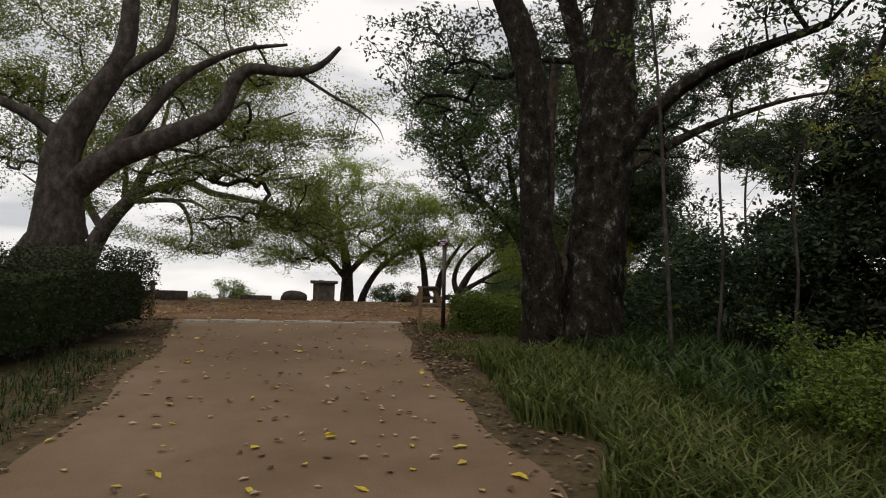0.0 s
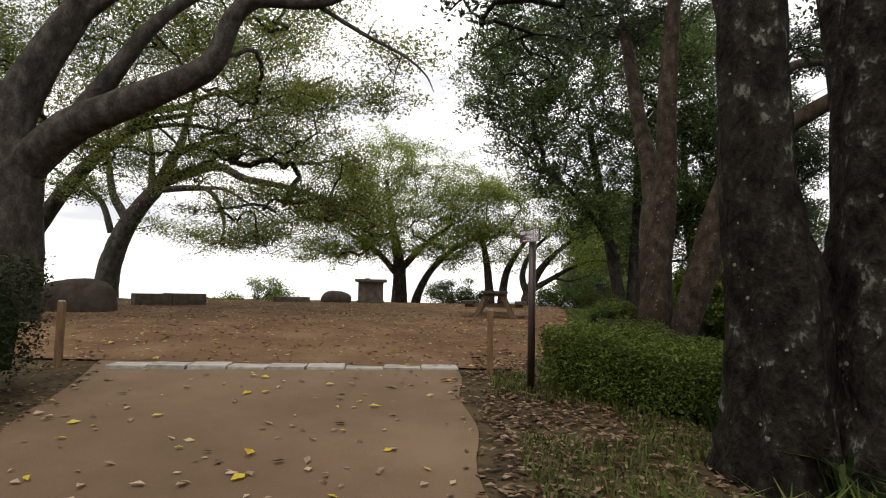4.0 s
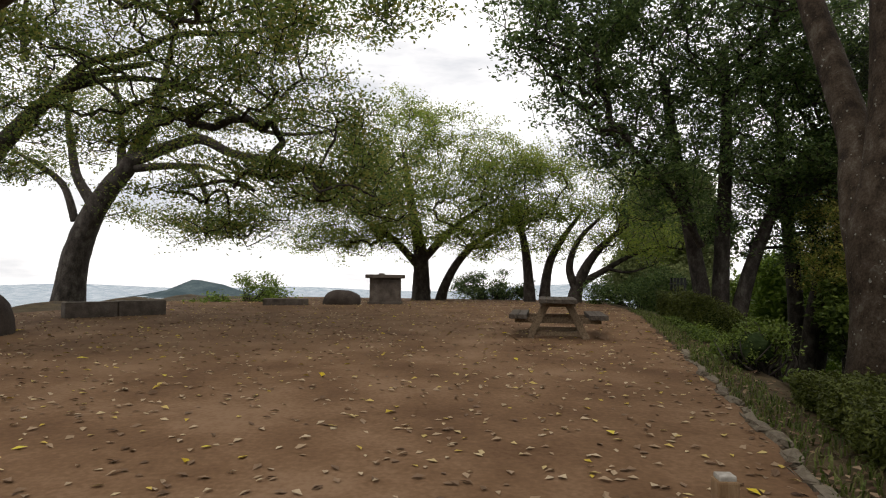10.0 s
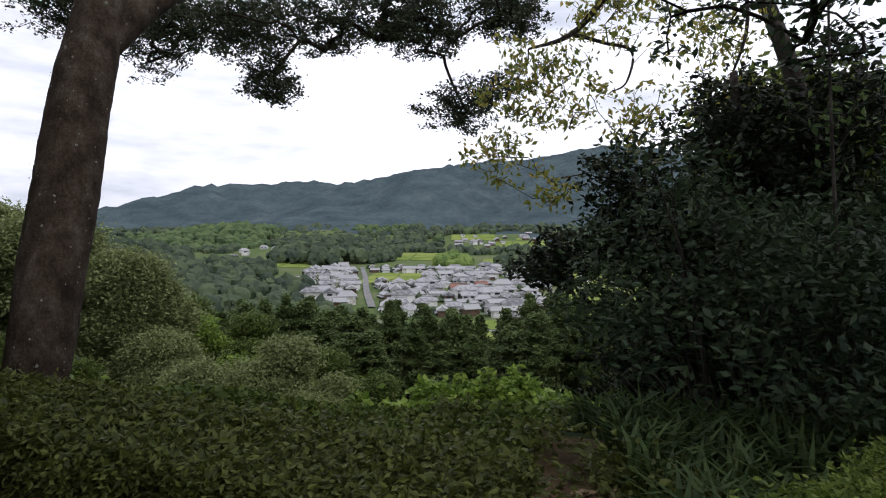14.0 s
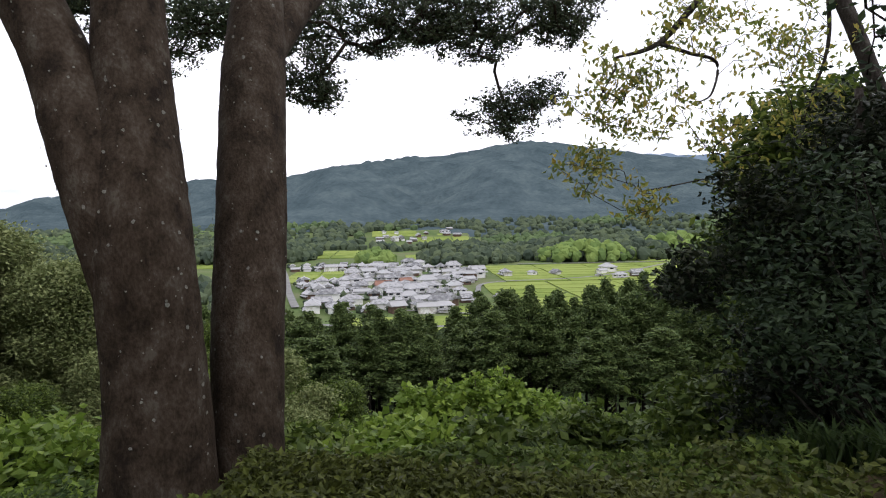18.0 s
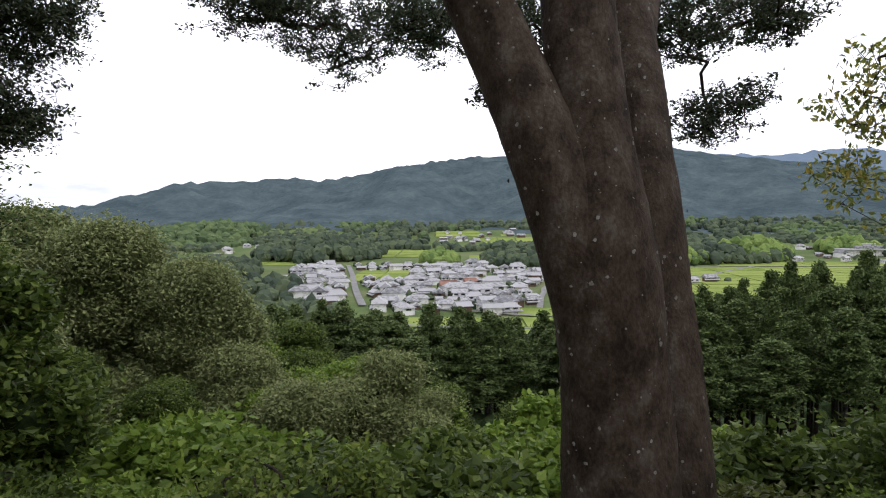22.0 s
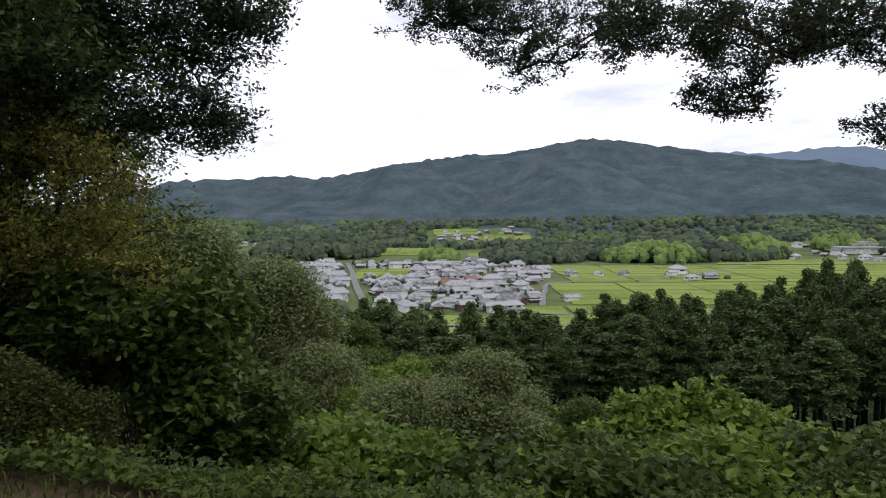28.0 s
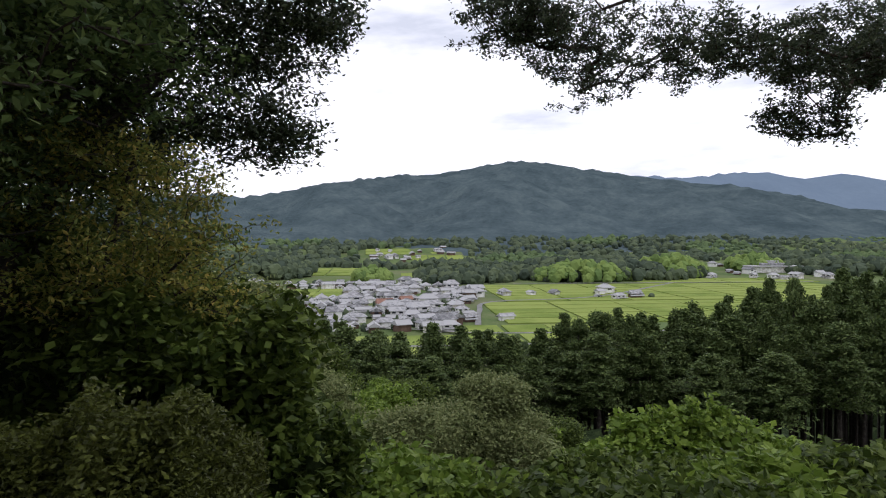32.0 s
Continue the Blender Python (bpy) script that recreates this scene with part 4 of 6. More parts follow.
# twin-trunked smooth tree at the edge
tree("twin_tree", "twin-trunked tree with smooth grey lichen-spotted bark at the slope edge",
     [[(4.02, 17.32, 0.2, 0.46), (4.05, 17.32, 1.0, 0.37), (4.1, 17.33, 1.5, 0.34), (4.13, 17.36, 2.0, 0.325), (4.14, 17.4, 2.5, 0.33), (4.2, 17.45, 3.0, 0.32), (4.29, 17.48, 3.5, 0.27), (4.36, 17.52, 4.0, 0.245), (4.42, 17.56, 4.6, 0.225), (4.5, 17.65, 6.5, 0.19), (4.8, 17.9, 9.0, 0.13)],
      [(4.12, 17.46, 2.2, 0.22), (4.14, 17.6, 2.9, 0.26), (4.2, 17.8, 3.5, 0.24), (4.28, 18.0, 4.0, 0.21), (4.3, 18.35, 4.8, 0.195), (4.2, 18.9, 6.4, 0.16), (4.05, 19.4, 8.6, 0.11)],
      [(4.32, 16.85, 0.1, 0.38), (4.46, 16.85, 1.0, 0.27), (4.6, 16.86, 1.5, 0.275), (4.76, 16.88, 2.0, 0.285), (4.93, 16.89, 2.5, 0.285), (5.07, 16.9, 3.0, 0.28), (5.22, 16.92, 3.5, 0.27), (5.4, 16.93, 4.0, 0.27), (5.6, 16.94, 4.5, 0.25), (5.85, 16.95, 5.4, 0.2), (6.05, 16.98, 7.2, 0.16), (6.2, 17.0, 9.0, 0.12)],
      [(5.62, 16.86, 4.35, 0.17), (6.3, 16.6, 5.1, 0.17), (7.4, 16.3, 5.8, 0.15), (9.0, 15.8, 6.6, 0.09), (11.0, 15.2, 7.2, 0.05), (13.0, 14.4, 7.3, 0.025)],
      [(5.95, 16.9, 6.0, 0.13), (7.5, 17.8, 7.0, 0.09), (9.8, 19.6, 7.5, 0.055), (12.0, 21.4, 7.4, 0.025)]],
     [(11.5, 17.1, 5.5, 0.36, 0.38, 0.75), (11.5, 17.8, 6.55, 0.75, 0.8, 0.7), (12.8, 13.35, 5.05, 0.9, 0.98, 0.55), (12.0, 16.1, 6.7, 0.87, 0.97, 0.8), (12.3, 14.1, 6.75, 0.96, 1.06, 0.9), (12.0, 12.35, 6.8, 0.65, 0.72, 0.6),
      (11.5, 19.1, 6.6, 0.55, 0.65, 0.65), (13.5, 23.0, 7.95, 1.0, 1.1, 0.95), (13.9, 21.0, 7.25, 1.25, 1.4, 1.25), (13.5, 19.0, 7.25, 1.0, 1.07, 0.95), (12.3, 17.4, 5.45, 0.6, 0.62, 0.55), (12.6, 17.4, 6.95, 0.75, 0.82, 0.7), (13.6, 22.3, 7.8, 0.9, 1.0, 0.9),
      (13.0, 15.0, 7.4, 1.2, 1.3, 1.0), (13.0, 12.5, 7.4, 1.0, 1.1, 0.9), (12.7, 12.7, 5.5, 0.4, 0.45, 0.45), (10.2, 12.6, 7.2, 1.0, 1.0, 0.6), (8.6, 15.0, 7.6, 1.6, 1.6, 0.7), (8.6, 19.5, 8.0, 1.7, 1.7, 0.7), (6.0, 17.2, 9.6, 2.2, 2.2, 1.0), (4.0, 19.6, 9.0, 1.8, 1.8, 0.9)],
     M_BARK_SMOOTH, L_CAMPHOR, 130, 36, 0.1, 0.09, knob=0.05, sides=18, branch_r=0.03, lichen=2600)

# cherries on the far side of the yard
tree("cherry_tree", "slender arching cherry tree with dark bark and thinning leaves",
     [[(-16.33, 26.5, 0.7, 0.525), (-16.18, 26.5, 1.41, 0.42), (-15.62, 26.5, 2.67, 0.362), (-14.87, 26.5, 3.95, 0.303), (-13.58, 26.5, 5.75, 0.245), (-12.09, 26.5, 7.22, 0.187), (-11.01, 26.5, 7.82, 0.128), (-9.36, 26.5, 8.1, 0.07)],
      [(-13.58, 26.5, 5.75, 0.14), (-12.62, 26.5, 6.8, 0.118), (-11.18, 26.5, 7.54, 0.096), (-9.34, 26.5, 7.64, 0.074), (-7.68, 26.5, 7.2, 0.052), (-6.2, 26.5, 6.36, 0.03)],
      [(-12.09, 26.5, 7.22, 0.14), (-11.21, 26.5, 8.09, 0.122), (-9.93, 26.5, 8.37, 0.103), (-8.66, 26.5, 8.89, 0.085), (-6.83, 26.5, 8.94, 0.067), (-5.57, 26.5, 9.16, 0.048), (-4.5, 26.5, 9.59, 0.03)],
      [(-14.87, 26.5, 3.95, 0.2), (-14.95, 26.5, 5.22, 0.168), (-14.83, 26.5, 6.32, 0.135), (-15.15, 26.5, 8.35, 0.103), (-15.12, 26.5, 10.79, 0.07)],
      [(-12.98, 26.5, 8.18, 0.09), (-13.1, 26.5, 9.29, 0.07), (-12.85, 26.5, 10.79, 0.05)]],
     [(-6.8, 25.9, 3.6, 1.3, 1.2, 0.45), (-8.0, 26.0, 4.6, 1.3, 1.2, 0.45), (-5.4, 24.6, 5.0, 1.5, 1.3, 0.5), (-4.2, 24.3, 4.5, 1.2, 1.1, 0.5), (-9.6, 25.6, 5.8, 1.6, 1.4, 0.6), (-7.4, 25.0, 6.4, 1.8, 1.4, 0.6), (-5.4, 24.0, 6.9, 1.6, 1.3, 0.55), (-11.8, 24.9, 6.4, 1.7, 1.4, 0.6), (-8.4, 25.6, 7.8, 1.9, 1.6, 0.7), (-6.4, 25.6, 8.4, 1.7, 1.5, 0.6), (-11.0, 25.0, 8.2, 2.0, 1.6, 0.7), (-12.6, 25.0, 5.0, 1.0, 1.0, 0.4), (-9.0, 24.6, 9.6, 2.2, 1.8, 0.8), (-6.0, 24.4, 10.0, 1.9, 1.6, 0.7), (-3.6, 24.0, 6.0, 1.2, 1.1, 0.5), (-4.6, 24.0, 8.0, 1.4, 1.2, 0.5), (-3.0, 24.0, 5.0, 1.0, 1.0, 0.5), (-2.6, 23.8, 4.0, 0.8, 0.8, 0.5)],
     M_BARK_DARK, L_CHERRY, 72, 42, 0.22, 0.098, knob=0.12, branch_r=0.05, loose=0.42)
tree("cherry_tree", "leaning old cherry tree with thick dark trunk behind the boulders",
     [[(-16.979999999999997, 34.4, 0.2, 0.825), (-16.83, 34.4, 0.99, 0.66), (-16.55, 34.4, 2.94, 0.538), (-15.96, 34.4, 4.55, 0.455), (-15.17, 34.4, 5.83, 0.382), (-14.38, 34.4, 6.82, 0.315), (-13.87, 34.4, 8.03, 0.252), (-13.44, 34.4, 8.89, 0.193), (-13.07, 34.4, 10.5, 0.135), (-12.71, 34.4, 12.34, 0.08)],
      [(-15.99, 34.4, 5.18, 0.22), (-16.66, 34.4, 6.33, 0.182), (-16.95, 34.4, 7.88, 0.145), (-17.11, 34.4, 8.78, 0.108), (-16.9, 34.4, 10.75, 0.07)],
      [(-16.63, 34.4, 4.41, 0.17), (-17.15, 34.4, 5.81, 0.138), (-18.12, 34.4, 6.62, 0.105), (-19.07, 34.4, 7.13, 0.073), (-20.17, 34.4, 7.85, 0.04)],
      [(-14.78, 34.4, 6.35, 0.2), (-14.79, 34.4, 7.64, 0.153), (-14.9, 34.4, 8.8, 0.107), (-15.33, 34.4, 11.02, 0.06)],
      [(-14.21, 34.4, 6.92, 0.27), (-12.8, 34.4, 7.48, 0.237), (-11.52, 34.4, 7.77, 0.204), (-10.21, 34.4, 7.2, 0.171), (-8.66, 34.4, 6.93, 0.139), (-7.12, 34.4, 6.57, 0.106), (-5.58, 34.4, 5.71, 0.073), (-3.79, 34.4, 4.48, 0.04)],
      [(-14.19, 34.4, 6.56, 0.16), (-12.9, 34.4, 6.68, 0.138), (-11.99, 34.4, 6.59, 0.116), (-11.39, 34.4, 5.88, 0.094), (-11.09, 34.4, 4.75, 0.072), (-11.31, 34.4, 3.98, 0.05)],
      [(-12.25, 34.4, 6.69, 0.1), (-11.22, 34.4, 6.65, 0.077), (-10.17, 34.4, 6.1, 0.053), (-8.6, 34.4, 5.03, 0.03)],
      [(-13.88, 34.4, 8.29, 0.16), (-11.32, 34.4, 9.17, 0.136), (-10.28, 34.4, 8.84, 0.112), (-8.71, 34.4, 8.08, 0.088), (-6.92, 34.4, 8.02, 0.064), (-5.15, 34.4, 8.37, 0.04)]],
     [(-11.11, 34.4, 4.11, 1.36, 1.08, 0.62), (-9.35, 34.4, 4.64, 1.48, 1.18, 0.69), (-12.66, 34.4, 4.34, 1.11, 0.89, 0.54), (-7.59, 34.4, 5.43, 1.48, 1.18, 0.69), (-5.57, 34.4, 5.45, 1.48, 1.18, 0.74), (-9.42, 34.4, 6.67, 1.23, 0.99, 0.49), (-11.81, 34.4, 8.44, 1.48, 1.18, 0.62), (-8.22, 34.4, 8.86, 1.73, 1.38, 0.69), (-5.38, 34.4, 7.48, 1.48, 1.18, 0.74), (-14.49, 34.4, 4.82, 0.86, 0.69, 0.37), (-18.52, 34.4, 6.82, 1.23, 0.99, 0.54), (-15.21, 34.4, 8.67, 1.48, 1.18, 0.69), (-3.84, 34.4, 6.48, 1.11, 0.89, 0.74), (-17.1, 34.4, 9.7, 1.48, 1.18, 0.69)],
     M_BARK_DARK, L_CHERRY, 60, 34, 0.28, 0.12, knob=0.1, sides=12, branch_r=0.05, loose=0.42)
tree("cherry_tree", "large spreading cherry tree with heavy dark limbs over the path",
     [[(-9.610000000000001, 17.4, 0.6, 0.85), (-9.46, 17.4, 2.77, 0.68), (-9.46, 17.4, 4.1, 0.558), (-9.46, 17.4, 5.3, 0.467), (-8.92, 17.4, 6.55, 0.386), (-8.1, 17.4, 7.99, 0.309), (-7.91, 17.4, 9.43, 0.237), (-7.94, 17.4, 11.2, 0.167), (-7.89, 17.4, 13.18, 0.1)],
      [(-9.16, 17.4, 4.26, 0.4), (-8.23, 17.4, 5.1, 0.362), (-7.26, 17.4, 5.56, 0.324), (-6.13, 17.4, 6.07, 0.287), (-5.28, 17.4, 6.58, 0.249), (-4.89, 17.4, 7.55, 0.211), (-4.39, 17.4, 7.96, 0.173), (-3.25, 17.4, 7.93, 0.136), (-2.5, 17.4, 8.16, 0.098), (-1.91, 17.4, 8.77, 0.06)],
      [(-8.41, 17.4, 7.35, 0.2), (-7.58, 17.4, 7.99, 0.17), (-6.89, 17.4, 8.54, 0.14), (-6.72, 17.4, 9.51, 0.11), (-6.68, 17.4, 10.97, 0.08)],
      [(-9.49, 17.4, 5.6, 0.24), (-10.32, 17.4, 6.25, 0.187), (-11.2, 17.4, 6.66, 0.133), (-12.54, 17.4, 7.42, 0.08)],
      [(-8.29, 17.5, 5.15, 0.24), (-7.37, 17.5, 6.43, 0.2), (-6.69, 17.5, 7.33, 0.16), (-5.99, 17.5, 7.92, 0.12), (-4.82, 17.5, 8.55, 0.08), (-3.46, 17.5, 8.8, 0.04)],
      [(-3.11, 17.5, 7.93, 0.05), (-2.01, 17.5, 7.27, 0.04), (-1.22, 17.5, 6.86, 0.029), (-0.74, 17.5, 6.45, 0.019), (-0.54, 17.5, 6.06, 0.008)],
      [(-1.25, 17.5, 6.87, 0.02), (-1.39, 17.5, 6.42, 0.013), (-1.42, 17.5, 5.94, 0.006)]],
     [(-8.4, 21.0, 8.8, 2.0, 1.6, 0.8), (-6.6, 20.4, 8.4, 1.6, 1.4, 0.6), (-10.8, 21.5, 8.4, 2.0, 1.6, 0.8), (-13.4, 21.4, 8.4, 1.8, 1.6, 0.9), (-5.2, 20.2, 7.0, 1.2, 1.2, 0.45), (-3.6, 20.0, 6.7, 0.9, 0.9, 0.5), (-9.6, 20.8, 6.6, 1.4, 1.3, 0.45), (-12.6, 20.4, 6.2, 1.2, 1.2, 0.5), (-7.4, 20.2, 10.2, 1.8, 1.8, 0.8), (-10.4, 20.6, 10.6, 2.2, 2.0, 0.9), (-13.6, 20.8, 10.6, 1.9, 1.8, 0.9), (-4.4, 19.6, 8.8, 1.3, 1.2, 0.5), (-5.6, 19.8, 11.2, 1.6, 1.6, 0.7), (-8.6, 20.0, 12.4, 2.4, 2.0, 0.9), (-12.0, 20.4, 12.6, 2.4, 2.0, 0.9), (-1.9, 20.2, 6.8, 0.8, 0.8, 0.35), (-1.7, 20.0, 7.9, 0.9, 0.8, 0.35), (-12.0, 19.6, 8.0, 1.6, 1.4, 0.6), (-14.6, 20.4, 7.0, 1.2, 1.2, 0.6), (-15.6, 21.0, 5.4, 1.4, 1.4, 0.6), (-16.0, 21.4, 8.6, 1.8, 1.6, 0.9), (-16.4, 21.0, 11.4, 2.0, 1.8, 1.0), (-14.0, 20.0, 5.0, 1.0, 1.0, 0.4), (-10.6, 20.4, 5.6, 1.1, 1.1, 0.4)],
     M_BARK_DARK, L_CHERRY, 72, 42, 0.23, 0.098, knob=0.09, sides=12, branch_r=0.025, loose=0.42)
tree("cherry_tree", "bright green cherry tree behind the stone monument",
     [[(-2.7, 38.0, 0.9, 0.5), (-2.7, 38.0, 2.2, 0.38), (-2.8, 38.0, 3.6, 0.3), (-3.2, 38.0, 5.4, 0.2), (-3.6, 38.2, 8.0, 0.1)],
      [(-2.7, 38.0, 2.6, 0.2), (-4.0, 37.6, 4.0, 0.15), (-5.6, 37.2, 5.0, 0.08)], [(-2.7, 38.0, 3.0, 0.2), (-1.4, 37.8, 4.4, 0.15), (0.2, 37.6, 5.6, 0.08)]],
     [(-6.6, 36.8, 4.0, 1.9, 1.6, 0.8), (-4.6, 36.6, 4.2, 1.7, 1.6, 0.7), (-2.8, 36.6, 4.4, 1.6, 1.5, 0.7), (-0.6, 37.0, 4.4, 1.7, 1.5, 0.8), (-6.2, 37.4, 5.8, 1.9, 1.6, 0.8), (-3.6, 37.0, 6.2, 2.1, 1.7, 0.9), (-0.8, 37.2, 6.2, 2.0, 1.7, 0.9), (-5.0, 38.0, 8.0, 2.0, 1.8, 0.9), (-2.2, 38.0, 8.4, 2.1, 1.8, 1.0), (0.6, 37.8, 7.6, 1.8, 1.7, 0.9), (-3.2, 38.2, 9.8, 1.6, 1.6, 0.8)],
     M_BARK_DARK, L_BRIGHT, 70, 44, 0.24, 0.115, branch_r=0.05, loose=0.4)
tree("cherry_tree", "leaning cherry tree with slim dark trunk at the yard's end",
     [[(-1.9, 38.2, 0.9, 0.3), (-1.6, 38.2, 2.0, 0.22), (-0.9, 38.2, 3.2, 0.17), (0.3, 38.2, 4.3, 0.13), (1.6, 38.2, 5.0, 0.08)]],
     [(1.0, 38.0, 4.8, 1.5, 1.4, 0.6), (2.4, 38.0, 5.6, 1.6, 1.4, 0.7), (0.4, 38.2, 5.9, 1.4, 1.4, 0.7), (2.0, 38.6, 7.4, 1.8, 1.6, 0.9), (0.4, 38.0, 3.7, 1.1, 1.0, 0.45)], M_BARK_DARK, L_BRIGHT, 70, 40, 0.24, 0.11, branch_r=0.05, loose=0.4)
tree("cherry_tree", "cherry tree with twisting branches beyond the picnic table",
     [[(2.2, 38.0, 0.9, 0.32), (2.15, 38.0, 2.2, 0.24), (2.0, 38.0, 3.6, 0.19), (1.6, 38.0, 5.4, 0.1)],
      [(2.9, 38.2, 0.9, 0.3), (2.95, 38.2, 2.0, 0.22), (3.2, 38.2, 3.2, 0.18), (3.9, 38.2, 4.4, 0.12), (4.6, 38.0, 5.4, 0.06)],
      [(4.1, 37.6, 0.9, 0.36), (4.2, 37.6, 1.7, 0.28), (4.6, 37.6, 2.7, 0.22), (5.3, 37.5, 3.7, 0.16), (6.4, 37.3, 4.7, 0.1)],
      [(4.3, 37.6, 2.0, 0.17), (5.3, 37.5, 2.6, 0.13), (6.5, 37.3, 3.3, 0.09), (7.6, 37.1, 3.7, 0.06), (8.6, 36.8, 3.6, 0.03)], [(5.5, 37.4, 2.75, 0.07), (6.4, 37.2, 2.6, 0.05), (7.4, 37.0, 2.9, 0.025)],
      [(4.2, 37.6, 1.8, 0.2), (3.9, 37.5, 2.8, 0.16), (4.3, 37.4, 4.0, 0.12), (5.2, 37.2, 5.0, 0.07)]],
     [(1.8, 37.8, 5.2, 1.6, 1.4, 0.6), (4.0, 37.6, 5.4, 1.6, 1.4, 0.6), (6.2, 37.2, 5.2, 1.6, 1.4, 0.6), (3.4, 38.0, 7.2, 2.0, 1.6, 0.8), (6.4, 37.2, 6.8, 1.8, 1.5, 0.7), (8.4, 36.8, 4.4, 1.2, 1.2, 0.5), (3.0, 37.8, 3.9, 1.2, 1.0, 0.5), (5.4, 37.3, 4.0, 1.3, 1.1, 0.5), (7.2, 37.0, 3.6, 1.1, 1.0, 0.4)],
     M_BARK_DARK, L_BRIGHT, 70, 38, 0.24, 0.11, branch_r=0.05, loose=0.4)

# dark evergreens behind the hedges
tree("evergreen_tree", "tall dark evergreen with several dark stems behind the hedge",
     [[(7.4, 31.0, 0.2, 0.36), (7.2, 31.0, 2.0, 0.28), (6.6, 30.8, 5.0, 0.22), (5.8, 30.4, 9.0, 0.13)], [(7.8, 31.0, 0.2, 0.32), (7.9, 31.0, 3.0, 0.25), (8.0, 30.8, 7.0, 0.18), (7.8, 30.4, 10.0, 0.1)],
      [(8.2, 31.0, 0.2, 0.3), (8.8, 31.0, 2.6, 0.22), (9.8, 30.8, 5.4, 0.15)], [(7.0, 30.4, 3.4, 0.12), (5.6, 29.4, 5.2, 0.1), (4.0, 28.2, 6.4, 0.06)]],
     [(4.2, 28.4, 6.4, 1.8, 1.7, 1.1), (3.0, 27.6, 7.8, 1.6, 1.5, 1.0), (5.4, 29.0, 5.0, 1.5, 1.5, 0.9), (5.6, 29.2, 8.4, 2.3, 2.0, 1.3), (4.0, 28.0, 10.2, 2.2, 2.0, 1.4), (7.6, 30.0, 6.6, 2.3, 2.0, 1.2), (8.2, 30.0, 9.6, 2.6, 2.2, 1.5), (10.2, 30.4, 6.0, 2.0, 2.0, 1.3), (10.6, 30.2, 8.8, 2.3, 2.0, 1.4), (6.0, 28.6, 12.0, 2.6, 2.2, 1.5), (9.4, 29.2, 12.4, 2.6, 2.2, 1.5), (12.4, 30.0, 7.2, 1.8, 2.0, 1.6), (1.6, 27.0, 9.0, 1.3, 1.4, 1.1), (1.3, 27.2, 10.6, 1.5, 1.5, 1.2), (2.8, 27.6, 12.0, 2.2, 2.0, 1.3), (3.4, 27.4, 9.0, 1.4, 1.5, 1.0), (8.6, 31.5, 4.2, 1.6, 1.4, 1.1), (11.0, 31.5, 4.0, 1.8, 1.5, 1.4)],
     M_BARK_DARK, L_EVER_MID, 55, 34, 0.2, 0.14, branch_r=0.06, loose=0.25)
tree("evergreen_tree", "dark evergreen with dark leaning stems over the shaded slope",
     [[(11.6, 33.4, -1.6, 0.34), (11.5, 33.4, 2.0, 0.26), (11.0, 33.2, 6.4, 0.18), (10.8, 33.0, 10.0, 0.1)], [(12.0, 33.3, -1.6, 0.3), (12.8, 33.2, 2.2, 0.22), (14.0, 33.0, 6.4, 0.13)]],
     [(10.8, 32.6, 6.2, 2.4, 2.2, 1.3), (13.2, 32.6, 7.0, 2.5, 2.4, 1.4), (9.8, 32.0, 9.0, 2.8, 2.4, 1.6), (13.2, 32.4, 10.4, 2.9, 2.4, 1.8), (15.4, 34.0, 5.6, 1.8, 2.0, 1.8), (11.4, 32.6, 13.0, 3.2, 2.8, 1.9), (8.4, 27.0, 11.0, 2.4, 2.2, 1.4), (14.6, 31.0, 3.2, 1.6, 1.8, 1.8), (15.8, 31.6, 5.0, 1.7, 1.8, 1.3)],
     M_BARK_DARK, L_EVER_MID, 52, 34, 0.22, 0.14, branch_r=0.06, loose=0.25)
tree("evergreen_tree", "dense dark evergreen hanging over the viewpoint",
     [[(11.4, 32.6, -1.2, 0.3), (11.6, 32.0, 2.0, 0.24), (12.1, 30.8, 4.6, 0.18), (12.6, 29.2, 6.6, 0.1)]],
     [(12.6, 30.5, 7.2, 1.9, 2.1, 1.05), (12.8, 27.6, 7.1, 1.3, 1.4, 1.1), (12.9, 28.35, 5.4, 1.15, 1.3, 0.85), (13.0, 31.0, 5.3, 1.6, 1.8, 1.1), (12.6, 29.2, 9.0, 2.0, 2.2, 1.2), (12.6, 26.8, 7.6, 0.9, 0.9, 0.8), (12.6, 33.4, 5.4, 1.8, 2.0, 1.8), (12.9, 27.5, 4.9, 0.6, 0.65, 0.45)],
     M_BARK_DARK, L_CAMPHOR, 90, 50, 0.18, 0.11, branch_r=0.02)
